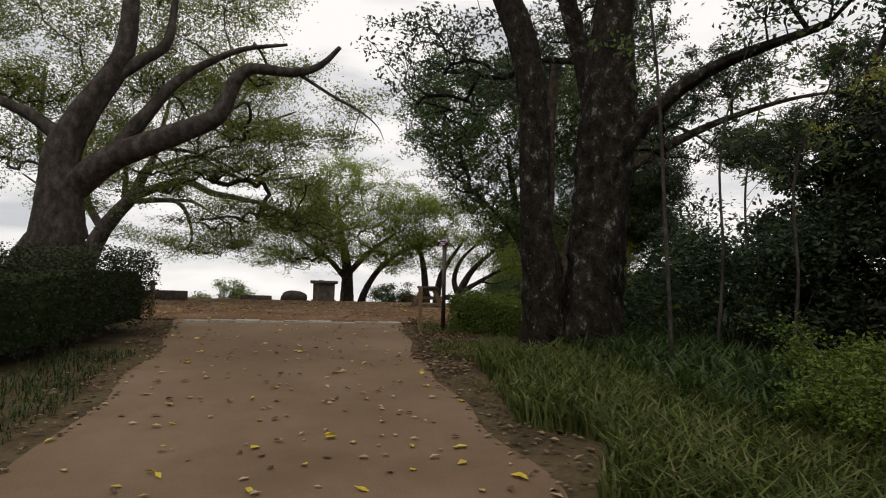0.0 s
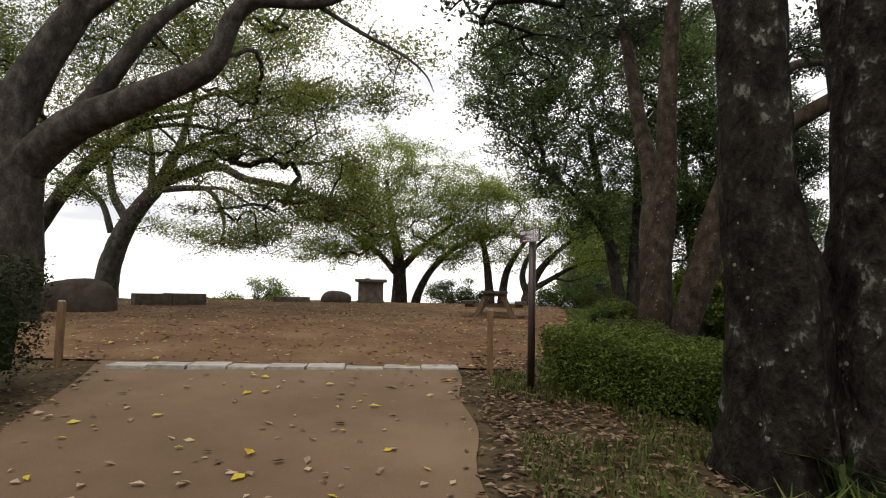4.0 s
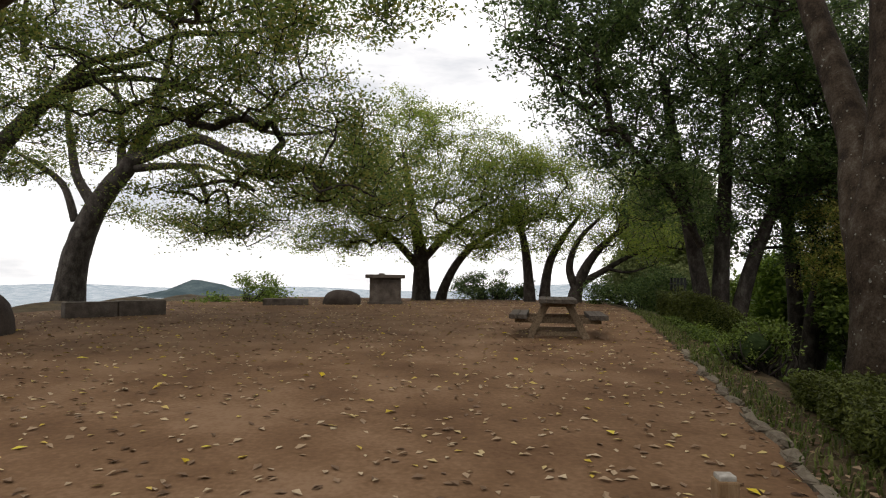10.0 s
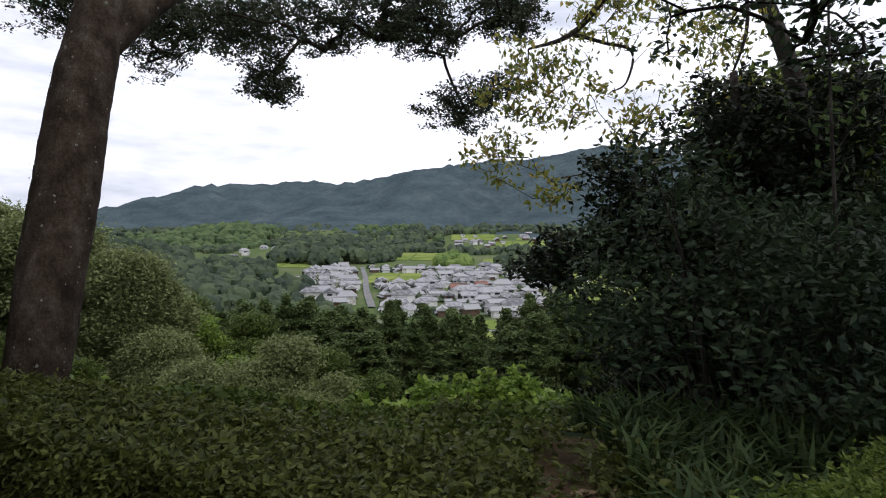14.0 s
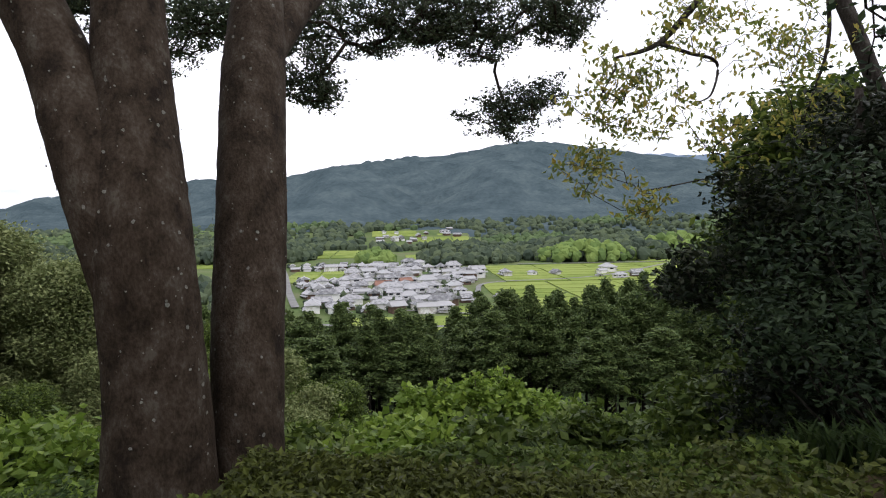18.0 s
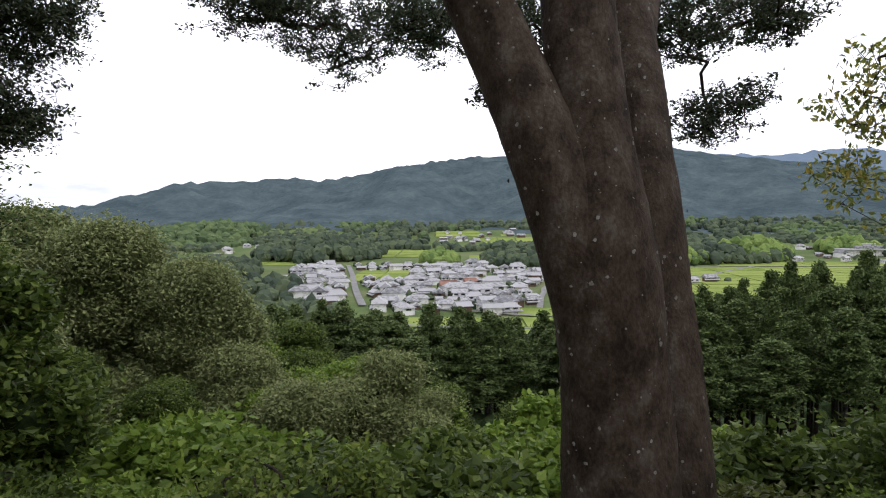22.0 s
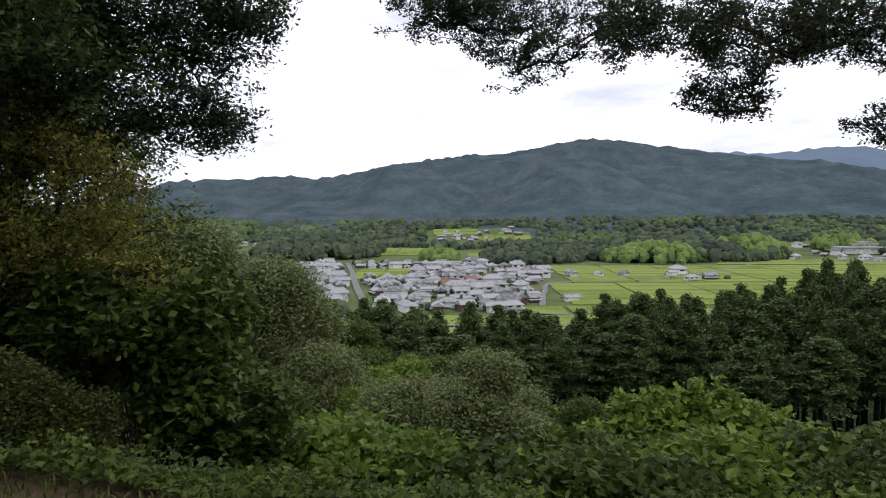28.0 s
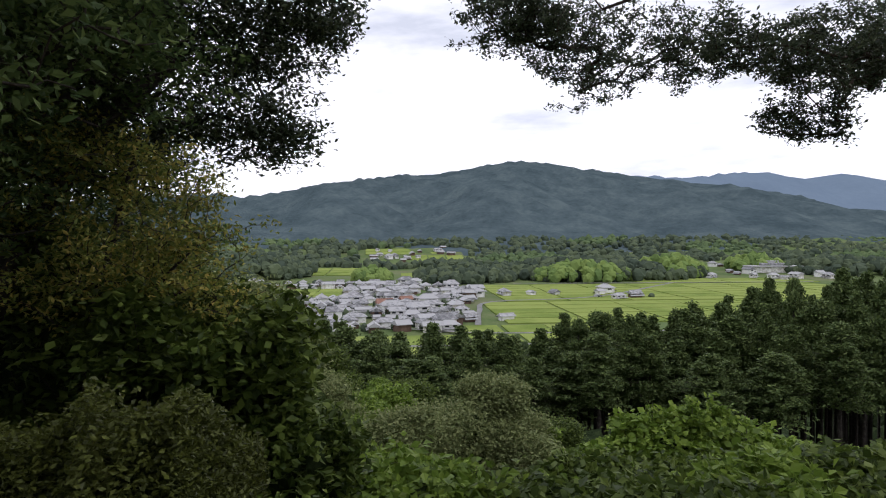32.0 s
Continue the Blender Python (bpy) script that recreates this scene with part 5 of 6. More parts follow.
tree("evergreen_tree", "dense dark camellia-like tree at the edge of the slope",
     [[(7.6, 9.3, -0.6, 0.2), (7.6, 9.4, 1.0, 0.15), (7.5, 9.6, 2.6, 0.11), (7.4, 9.8, 4.4, 0.05)]],
     [(7.4, 11.1, 2.9, 0.55, 0.6, 0.5), (7.3, 11.9, 2.05, 0.55, 0.6, 0.38), (7.4, 10.5, 2.15, 0.75, 0.85, 0.8), (7.5, 9.7, 3.7, 0.72, 0.8, 0.7), (7.5, 8.4, 4.0, 0.8, 0.8, 0.8), (7.2, 8.9, 2.1, 1.0, 1.1, 1.0), (7.2, 10.6, 0.8, 0.85, 0.92, 0.85), (6.9, 9.1, 0.4, 1.0, 1.1, 1.0), (6.9, 10.6, -0.1, 0.7, 0.75, 0.6), (7.4, 6.4, 2.6, 1.2, 1.4, 1.4), (7.0, 7.6, 1.0, 1.0, 1.0, 0.9), (7.6, 9.2, 3.0, 0.8, 0.9, 0.7), (7.5, 9.9, 1.6, 0.9, 0.9, 0.8)],
     M_BARK_DARK, L_CAMELLIA, 130, 34, 0.12, 0.115, branch_r=0.03, loose=0.2)
shrub("slope_shrub", "light green weeds on the sunlit edge of the slope", [(10.4, 10.6, gz(10.4, 10.6) + 0.3, 0.9, 1.0, 0.5), (11.4, 9.2, gz(11.4, 9.2) + 0.3, 1.0, 1.0, 0.5)], L_SHRUB, 70, 24, 0.16, 0.14, slim=0.65)
# twigs with yellowing leaves that hang in front of the valley
tree("hanging_branch_tree", "thin arching branch with sparse yellowing leaves over the slope",
     [[(8.4, 7.6, -0.8, 0.16), (8.6, 8.0, 3.0, 0.13), (9.1, 9.0, 6.5, 0.1), (9.3, 10.1, 6.9, 0.075), (9.4, 10.9, 6.2, 0.06), (9.55, 11.5, 5.56, 0.045), (9.6, 12.2, 5.34, 0.02)],
      [(9.55, 11.5, 5.56, 0.035), (9.52, 11.0, 5.4, 0.03), (9.5, 10.56, 5.25, 0.024), (9.5, 10.64, 4.76, 0.016), (9.5, 10.9, 4.6, 0.008)], [(9.1, 9.0, 6.4, 0.035), (9.2, 8.9, 5.5, 0.028), (9.2, 9.14, 4.7, 0.016), (9.2, 9.4, 4.0, 0.008)]],
     [(9.5, 12.75, 3.6, 0.5, 0.55, 0.6), (9.5, 11.7, 4.5, 0.8, 0.85, 0.8), (9.4, 11.85, 3.2, 0.36, 0.4, 0.5), (9.4, 10.4, 4.1, 0.5, 0.55, 0.75), (9.6, 12.4, 4.8, 0.5, 0.55, 0.7), (9.4, 9.4, 5.5, 0.8, 0.85, 0.6), (9.6, 10.8, 5.9, 0.75, 0.8, 0.6), (9.3, 9.2, 4.4, 0.6, 0.7, 0.6)],
     M_BARK_DARK, L_YELLOWING, 75, 13, 0.13, 0.115, branch_r=0.012, droop=0.9)
# saplings in the undergrowth by the path
for sx, sy, h, lean in ((3.0, 6.6, 6.0, -0.4), (4.3, 8.0, 5.0, 0.7), (4.8, 7.2, 4.6, 1.0), (5.6, 9.4, 5.2, 0.5)):
    z0 = gz(sx, sy)
    tree("sapling", "thin bare-stemmed sapling in the undergrowth", [[(sx, sy, z0 - 0.05, 0.026), (sx + lean * 0.2, sy, z0 + h * 0.3, 0.022), (sx + lean * 0.3, sy + 0.1, z0 + h * 0.65, 0.016), (sx + lean, sy, z0 + h, 0.01)]],
         [(sx + lean, sy, z0 + h, 0.6, 0.6, 0.5), (sx + lean * 0.5, sy, z0 + h * 0.7, 0.6, 0.6, 0.4)], M_BARK_DARK, L_EVER_MID, 30, 10, 0.15, 0.11, branch_r=0.01, group="saplings by the path")

# undergrowth beside the path
shrub("undergrowth", "tangled green undergrowth beneath the evergreens", [(4.6, 9.6, 1.2, 1.0, 1.2, 0.9), (5.8, 8.6, 1.6, 1.2, 1.3, 1.3), (5.2, 11.0, 1.4, 1.3, 1.0, 1.1), (6.6, 10.6, 1.8, 1.4, 1.4, 1.6)], L_EVER, 40, 40, 0.2, 0.1)
shrub("clipped_shrub", "rounded dark shrub beside the grassy verge", [(3.5, 4.2, 0.45, 0.6, 0.8, 0.5), (3.9, 4.9, 0.5, 0.7, 0.8, 0.6), (3.8, 3.5, 0.35, 0.6, 0.7, 0.5)], L_HEDGE, 130, 60, 0.08, 0.045)
shrub("yard_shrub", "feathery light green shrub at the edge of the hilltop", [(-8.6, 33.5, 1.6, 0.9, 0.8, 0.7), (-7.8, 33.2, 1.3, 0.8, 0.8, 0.4), (-9.8, 32.0, 1.1, 0.9, 0.8, 0.35)], L_SHRUB, 60, 26, 0.16, 0.12)
shrub("yard_shrub", "dark green low shrub at the end of the yard", [(0.4, 40.5, 1.7, 1.2, 0.9, 0.8), (-0.6, 40.3, 1.5, 1.0, 0.8, 0.6), (1.4, 40.2, 1.5, 1.0, 0.8, 0.6)], L_EVER_MID, 60, 30, 0.16, 0.12)
shrub("yard_shrub", "dense shrubs closing the yard beyond the table", [(5.6, 36.0, 1.4, 1.3, 1.0, 0.9), (7.4, 35.0, 1.6, 1.4, 1.2, 1.2), (6.6, 33.0, 1.3, 1.0, 1.2, 1.0)], L_EVER_MID, 55, 34, 0.2, 0.12)

# ---- slope below the viewpoint ----
shrub("slope_shrub", "bright green large-leaved shrub on the slope", [(25.6, 13.6, -5.9, 1.5, 1.6, 1.1), (26, 11.8, -5.6, 1.2, 1.3, 1.0), (27, 9.4, -6.6, 1.3, 1.4, 1.0), (24.6, 16.0, -6.8, 1.5, 1.5, 1.0), (26.4, 6.6, -7.0, 1.2, 1.3, 0.8)], L_SHRUB, 70, 30, 0.3, 0.34, slim=0.75, core=0.7)
for sx, sy, sz in ((25.4, 12.6, -3.6), (26.2, 11.2, -3.8), (27.4, 9.0, -5.0), (26.6, 13.8, -4.2), (28.0, 7.4, -5.8), (27.8, 11.6, -4.3), (26.0, 9.8, -4.9), (25.8, 18.4, -4.9), (26.2, 4.6, -6.4), (26.5, 1.2, -6.2), (25.6, 15.0, -4.8), (23.4, 29.4, -4.2), (22.6, 27.4, -4.4)):
    z0 = gz(sx, sy)
    tree("young_tree", "upright young shoot with broad light green leaves", [[(sx, sy, z0 - 0.1, 0.04), (sx, sy, (z0 + sz) / 2, 0.03), (sx, sy, sz, 0.01)]], [(sx, sy, sz - 0.35, 0.22, 0.22, 0.35), (sx, sy, sz - 1.0, 0.5, 0.5, 0.5)], M_BARK_PALE, L_SHRUB, 40, 14, 0.14, 0.3, limbs=False, group="young shoots on the slope")
shrub("slope_shrub", "grey-green rounded shrub on the slope", [(24.4, 22.4, -5.2, 2.4, 2.6, 2.2), (25, 24.4, -5.6, 1.8, 1.8, 1.7), (24.6, 20.4, -6.0, 1.9, 1.8, 1.5)], L_OLIVE, 150, 50, 0.28, 0.16, core=0.7)
shrub("slope_shrub", "vine-covered leafy bank beside the viewpoint", [(11.6, 28.0, 0.6, 1.2, 1.2, 1.3), (12.2, 29.8, 0.8, 1.5, 1.5, 1.6), (12.6, 27.2, -1.2, 1.5, 1.4, 1.3), (13.0, 31.6, 1.2, 1.8, 1.8, 2.0)], L_BROAD, 90, 30, 0.2, 0.2, slim=0.62, core=0.75)
z0 = gz(12.6, 30.6)
yellowing = tree("yellowing_tree", "small tree with yellowing leaves under the overhanging evergreen", [[(12.6, 30.6, z0 - 0.1, 0.09), (12.5, 30.4, 1.4, 0.07), (12.3, 29.9, 3.2, 0.05), (12.1, 29.4, 4.8, 0.02)], [(12.5, 30.4, 1.4, 0.05), (12.2, 29.4, 2.2, 0.035), (12.0, 28.5, 3.0, 0.012)]],
     [(12.0, 29.6, 4.3, 0.9, 0.9, 0.45), (12.0, 28.9, 3.9, 0.8, 0.7, 0.35), (12.1, 28.5, 3.2, 0.7, 0.6, 0.35), (12.0, 29.6, 3.1, 1.0, 0.9, 0.4), (11.9, 29.0, 2.5, 0.8, 0.8, 0.4), (12.3, 30.6, 4.8, 1.0, 1.0, 0.5), (12.2, 30.3, 2.4, 1.0, 1.0, 0.5), (12.4, 28.3, 2.1, 0.6, 0.6, 0.35), (12.6, 31.4, 3.6, 1.0, 1.0, 0.6)],
     M_BARK_DARK, L_YELLOWING, 90, 30, 0.14, 0.1, branch_r=0.025, loose=0.35, droop=0.4)
yellowing.location.x -= 1.0
for q, (x, y, z, r) in enumerate(((15, 24.5, -3.0, 1.7), (14.4, 21.4, -3.2, 1.5), (14, 18.4, -3.2, 1.5), (14.5, 15.4, -3.4, 1.6), (14.6, 12.6, -3.4, 1.5), (15.5, 9.6, -3.6, 1.7), (16.5, 6.4, -4.0, 1.8), (18.5, 18.0, -5.0, 1.9), (19.5, 14.0, -5.4, 1.9), (19, 22.0, -5.0, 1.8), (19.6, 10.0, -5.6, 1.9), (20, 6.0, -5.6, 2.0), (17.6, 27.0, -3.8, 1.8))):
    shrub("slope_shrub", "leafy green shrub on the shaded slope", [(x, y, z - 0.3, r, r * 1.1, r * 0.65), (x + r * 0.5, y + r * 0.7, z - 0.5, r * 0.8, r * 0.8, r * 0.5)], L_BROAD if q % 3 or y < 11 else L_SHRUB, 55, 26, 0.34, 0.3, slim=0.68, core=0.75, group="shrubs on the slope")
for q, (x, y, r) in enumerate(((8.6, 17.0, 1.0), (8.8, 19.8, 1.0), (9.0, 22.4, 1.0), (8.8, 14.6, 0.9), (10.4, 24.4, 1.1), (10.6, 18.2, 1.2), (10.6, 21.2, 1.2), (10.6, 15.4, 1.1), (12.2, 20.0, 1.2), (12.2, 16.8, 1.2), (12.4, 23.0, 1.2), (12.6, 13.4, 1.1), (11.0, 12.4, 1.0), (9.0, 12.6, 0.9), (11.6, 26.0, 1.0), (9.4, 25.6, 1.0))):
    z = gz(x, y) - 0.15
    shrub("edge_shrub", "broad-leaved green bush on the slope below the yard", [(x, y, z, r, r * 1.1, r * 0.45), (x - r * 0.3, y + r * 0.7, z - 0.1, r * 0.7, r * 0.8, r * 0.4)], L_LOWHEDGE if y < 15 else L_BROAD if q % 2 else L_SHRUB, 70, 30, 0.16, 0.15, slim=0.6, group="bushes below the yard")
for q, (x, y) in enumerate(((2.6, 12.2), (3.2, 12.3), (4.2, 13.0), (3.7, 20.4), (3.6, 13.0), (3.9, 14.2), (4.4, 19.4), (4.5, 20.4), (5.2, 18.6), (4.5, 21.8), (4.7, 22.9), (4.8, 23.9), (4.9, 24.9), (5.0, 25.9), (5.2, 27.0))):
    z = gz(x, y) + 0.02
    shrub("weed_clump", "low dark leafy weeds along the yard's edge", [(x, y, z - (0.03 if y > 19 else 0), 0.5, 0.65, 0.1 if y > 19 else 0.17)], L_LOWHEDGE if y < 15 else L_HEDGE if q % 2 else L_EVER_MID, 150, 22, 0.1, 0.07, slim=0.6, group="weeds along the edge", stem=False, category="weed")


# ---- trees of the wooded slope: three kinds, then copies ----
def broad_tree(label, lobes, leaf, h, name="slope_tree", twigs=30, per=26, size=0.3):
    t = thing(name, label, "tree", (0, 0, 0), "trees of the slope")
    pl = Pile()
    v, f, top = tube(smooth_line([(0, 0, -0.5, 0.28), (0.05, 0.1, h * 0.4, 0.2), (0, 0, h * 0.8, 0.08)], 5), 8, 0.1)
    pl.add(v, f, top)
    part("trunk", pl.mesh("trunk", M_BARK_DARK), t)
    e, p, ends = clumps(lobes, twigs, per, 0.36)
    part("crown", leaf_mesh("crown", p, size, leaf, up=0.9), t)
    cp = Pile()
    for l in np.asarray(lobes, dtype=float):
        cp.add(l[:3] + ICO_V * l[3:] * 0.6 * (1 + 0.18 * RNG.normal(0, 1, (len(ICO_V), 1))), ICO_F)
    # Dark blobs added within the crown to act as its inner shade.
    part("dark_interior", cp.mesh("dark_interior", M_SHADE_CORE, False), t)
    return t


def lobes_for(h, w, n, seed):
    r = np.random.default_rng(seed)
    out = []
    for i in range(n):
        a, k = r.uniform(0, 6.28), r.uniform(0.2, 1)
        z = h * r.uniform(0.16, 0.88)
        s = w * (1.05 - 0.55 * z / h)
        out.append((math.cos(a) * s * 0.62 * k, math.sin(a) * s * 0.62 * k, z, s * r.uniform(0.35, 0.5), s * r.uniform(0.35, 0.5), s * r.uniform(0.26, 0.38)))
    out.append((0, 0, h * 0.85, w * 0.42, w * 0.42, w * 0.3))
    return out


B_OLIVE = broad_tree("rounded olive-green broadleaf tree on the wooded slope", lobes_for(10, 5, 20, 1), L_OLIVE, 10, size=0.21, twigs=230)
B_GREEN = broad_tree("leafy green broadleaf tree on the wooded slope", lobes_for(9, 4, 18, 2), L_BROAD, 9, size=0.25, twigs=130)
B_LIGHT = broad_tree("light green broadleaf tree on the wooded slope", lobes_for(8, 3.6, 16, 3), L_SHRUB, 8, size=0.28, twigs=110)


def cedar(label, h, seed):
    r = np.random.default_rng(seed)
    t = thing("cedar_tree", label, "tree", (0, 0, 0), "cedars of the plantation")
    pl = Pile()
    v, f, top = tube(smooth_line([(0, 0, -0.5, 0.24), (0.05, 0, h * 0.5, 0.15), (0, 0, h * 0.97, 0.03)], 6), 8, 0.06)
    pl.add(v, f, top)
    part("trunk", pl.mesh("trunk", M_BARK_DARK), t)
    bl, ps = Pile(), []
    side = r.uniform(0, 6.283, 3)
    for i in range(300):
        z = h * (0.5 + 0.49 * r.uniform(0, 1) ** 0.85)
        z += 0.35 * math.sin(z * 4.5 + side[2])
        a = r.uniform(0, 6.283)
        full = 1 + 0.3 * math.sin(a + side[0]) + 0.25 * math.sin(2 * a + side[1] + z * 0.7)
        reach = min(max(h - z, 0.02) ** 0.8 * 0.6 + 0.08, 2.4) * r.uniform(0.55, 1.1) * full
        d = np.array([math.cos(a), math.sin(a), 0])
        lift = 0.25 * reach if z > h * 0.6 else -0.12 * reach
        tip = d * reach + (0, 0, z + lift)
        v, f, top = tube([(0, 0, z, 0.03), (*(tip * (0.5, 0.5, 1) + (0, 0, -0.1)), 0.02), (*tip, 0.008)], 4)
        bl.add(v, f)
        for s in np.linspace(0.4, 1.0, 4):
            c = np.array([0, 0, z]) * (1 - s) + tip * s
            ps.append(c + r.normal(0, 0.2, (11, 3)) * (1, 1, 0.6))
    part("branchwork", bl.mesh("branchwork", M_BARK_DARK), t)["kind"] = "stuff"
    part("crown", leaf_mesh("crown", np.vstack(ps), 0.3, L_CEDAR, up=0.9, droop=-0.1, slim=0.5, rng=r), t)
    return t


CEDARS = [cedar("dark green cedar with bare lower trunk on the slope", h, 20 + i) for i, h in enumerate((12.5, 13.5, 11.5))]


def plant(src, x, y, z, s=1.0):
    c = copy_thing(src, pose(x, y, z, 0, 0, RNG.uniform(0, 360)))
    c.scale = (s, s, s)
    return c


def put_first(src, x, y, z):
    src.location = (x, y, z)


TOPS = [(34, -4.5), (26.5, -5.2), (19.7, -5.4), (14.6, -5.9), (11.9, -6.4), (9.8, -4.9), (6, -3.5), (3.9, -3.9), (0.6, -4.6), (-5.4, -3.2), (-9.1, -2.4), (-13.3, -1.3), (-15.7, -0.7), (-19.4, -0.9), (-25, -0.3), (-40, 0.2)]
TY, TZ = [t[0] for t in reversed(TOPS)], [t[1] for t in reversed(TOPS)]
put_first(CEDARS[0], 53, 6.4, np.interp(6.4, TY, TZ) - 12.5)
put_first(CEDARS[1], 52, -1.5, np.interp(-1.5, TY, TZ) - 13.5)
put_first(CEDARS[2], 52.5, 15, np.interp(15, TY, TZ) - 11.5)
HC = (12.5, 13.5, 11.5)
for row, (x0, dz) in enumerate(((50, -0.4), (54, 0.1), (58.5, -0.3), (46, -1.6), (63, -2.2), (67.5, -4.2), (72, -6.5), (78, -9.5))):
    for y in np.arange(-20 if row == 3 else -62, 2 if row == 3 else 38, 2.6):
        yq = y + RNG.uniform(-0.9, 0.9)
        xq = x0 + RNG.uniform(-1.3, 1.3)
        if abs(yq - 6.4) < 1.2 and row == 1:
            continue
        i = int(RNG.integers(0, 3))
        top = np.interp(yq, TY, TZ) + dz + 0.3 - abs(RNG.normal(0, 1.0))
        foot = gz(xq, yq) - 0.1
        s = float(np.clip((top - foot) / HC[i], 0.5, 1.5))
        c = plant(CEDARS[i], xq, yq, top - HC[i] * s, s)
        w = RNG.uniform(0.8, 1.15)
        c.scale = (w, w, s)
put_first(B_OLIVE, 31, 32, -9.0)
put_first(B_GREEN, 40, 29, -14.5)
put_first(B_LIGHT, 36, 25.5, -13.5)
for src, x, y, top, s in ((B_OLIVE, 32, 37, 3.0, 1.25), (B_OLIVE, 34, 43, 3.8, 1.3), (B_OLIVE, 27, 41, 2.6, 1.1), (B_OLIVE, 29, 29, -3.0, 0.8), (B_GREEN, 22, 37, 2.6, 1.0), (B_GREEN, 22, 44, 3.6, 1.2), (B_LIGHT, 33, 27, -5.2, 0.8), (B_LIGHT, 40, 33, -3.6, 1.0),
                           (B_GREEN, 42, 24, -6.4, 0.9), (B_LIGHT, 34, 22.5, -7.0, 0.75), (B_GREEN, 38, 19.5, -7.2, 0.8), (B_GREEN, 46, 36, -3.2, 1.0), (B_GREEN, 44, 30, -4.2, 0.9), (B_GREEN, 40, 42, -0.4, 1.1), (B_OLIVE, 18, 33.5, 2.0, 0.85), (B_GREEN, 38, 14.5, -8.2, 0.7), (B_LIGHT, 31, 18.5, -8.0, 0.6),
                           (B_GREEN, 36, 9, -9.5, 0.6), (B_LIGHT, 34, 3, -9.6, 0.7), (B_GREEN, 30, -2, -8.0, 0.7), (B_GREEN, 24, -6, -4.0, 0.9), (B_GREEN, 16, -4, 0.5, 0.9), (B_OLIVE, 12, 0.5, 3.0, 0.8), (B_GREEN, 10.5, 3.6, 3.6, 0.75), (B_LIGHT, 15, 45, 2.6, 0.9), (B_LIGHT, 13.2, 37, 3.6, 0.9)):
    hh = {B_OLIVE: 10, B_GREEN: 9, B_LIGHT: 8}[src]
    plant(src, x, y, top - hh * s * 1.0, s)
for x, y, top, s in ((24, 30, -3.2, 0.5), (27, 27, -4.6, 0.55), (22, 33, -1.6, 0.6), (29, 24.5, -5.6, 0.5), (37, 27, -6.4, 0.6), (42, 38, -3.0, 0.8), (45, 26, -7.2, 0.6), (20, 28.5, -2.4, 0.5), (31, 9, -8.0, 0.45), (35, 12.5, -8.6, 0.5), (38, 5.5, -10.2, 0.5), (33, -1.5, -9.0, 0.5), (40, 0, -11.4, 0.5), (27, 2.5, -7.0, 0.5)):
    plant(B_LIGHT if int(x) % 2 else B_GREEN, x, y, top - (8 if int(x) % 2 else 9) * s, s)
# a ring of trees closes the hilltop behind and to the west
for i, (x, y) in enumerate(((-8, -9), (-4, -13), (3, -14), (7, -8), (9, -2), (-11, -3), (-13, 4), (-16, 11), (-18, 16), (10, 1.5), (12, 6.5), (10.5, 44))):
    plant((B_GREEN, B_OLIVE)[i % 2], x, y, gz(x, y) - 0.2, RNG.uniform(0.8, 1.05))


# ---- the valley: fields, roads, village, woods ----
def field(x0, y0, x1, y1, label="bright green rice field with low banks"):
    n = 6
    v, f = [], []
    for i in range(n + 1):
        for j in range(n + 1):
            x, y = x0 + (x1 - x0) * i / n, y0 + (y1 - y0) * j / n
            v.append((x, y, gz(x, y) + 0.75))
    for i in range(n):
        for j in range(n):
            q = i * (n + 1) + j
            f.append((q, q + n + 1, q + n + 2, q + 1))
    rim = [i * (n + 1) for i in range(n + 1)] + [n * (n + 1) + j for j in range(1, n + 1)] + [i * (n + 1) + n for i in range(n - 1, -1, -1)] + [j for j in range(n - 1, 0, -1)]
    m = len(v)
    v += [(v[k][0], v[k][1], v[k][2] - 1.0) for k in rim]
    f += [(rim[k], rim[(k + 1) % len(rim)], m + (k + 1) % len(rim), m + k) for k in range(len(rim))]
    return tagged(new("rice_field", mesh_of("rice_field", v, f, M_RICE)), label, "field", "rice fields of the valley")


for xa, xb, ya, yb, nx, ny in ((250, 268, -95, 40, 1, 4), (272, 300, -95, 45, 1, 5), (304, 330, -110, -10, 1, 4), (335, 440, -330, -42, 5, 6), (444, 585, -400, -62, 7, 7), (470, 560, 60, 110, 3, 2), (590, 640, -420, -230, 2, 4), (640, 720, -60, 10, 2, 2), (700, 790, 60, 130, 3, 2), (620, 680, 190, 260, 2, 2), (860, 940, -90, -10, 2, 3), (950, 1000, -60, 60, 2, 3), (720, 800, 200, 260, 2, 2)):
    sx, sy = (xb - xa) / nx, (yb - ya) / ny
    for i in range(nx):
        for j in range(ny):
            k = RNG.uniform(-0.8, 0.8)
            field(xa + i * sx + 0.9, ya + j * sy + 0.8 + k, xa + (i + 1) * sx - 0.9, ya + (j + 1) * sy - 0.8 + k)


def lane(pts, width, label):
    v, f = [], []
    ln = smooth_line([(*p, 0) for p in pts], 6)
    d = np.gradient(ln[:, :2], axis=0)
    d /= np.linalg.norm(d, axis=1)[:, None]
    for p, q in zip(ln, d):
        for s in (-0.5, 0.5):
            x, y = p[0] - q[1] * width * s, p[1] + q[0] * width * s
            v.append((x, y, gz(x, y) + 0.9))
    f = [(2 * i, 2 * i + 1, 2 * i + 3, 2 * i + 2) for i in range(len(ln) - 1)]
    return tagged(new("road", mesh_of("road", v, f, M_ROAD)), label, "road", kind="structure")


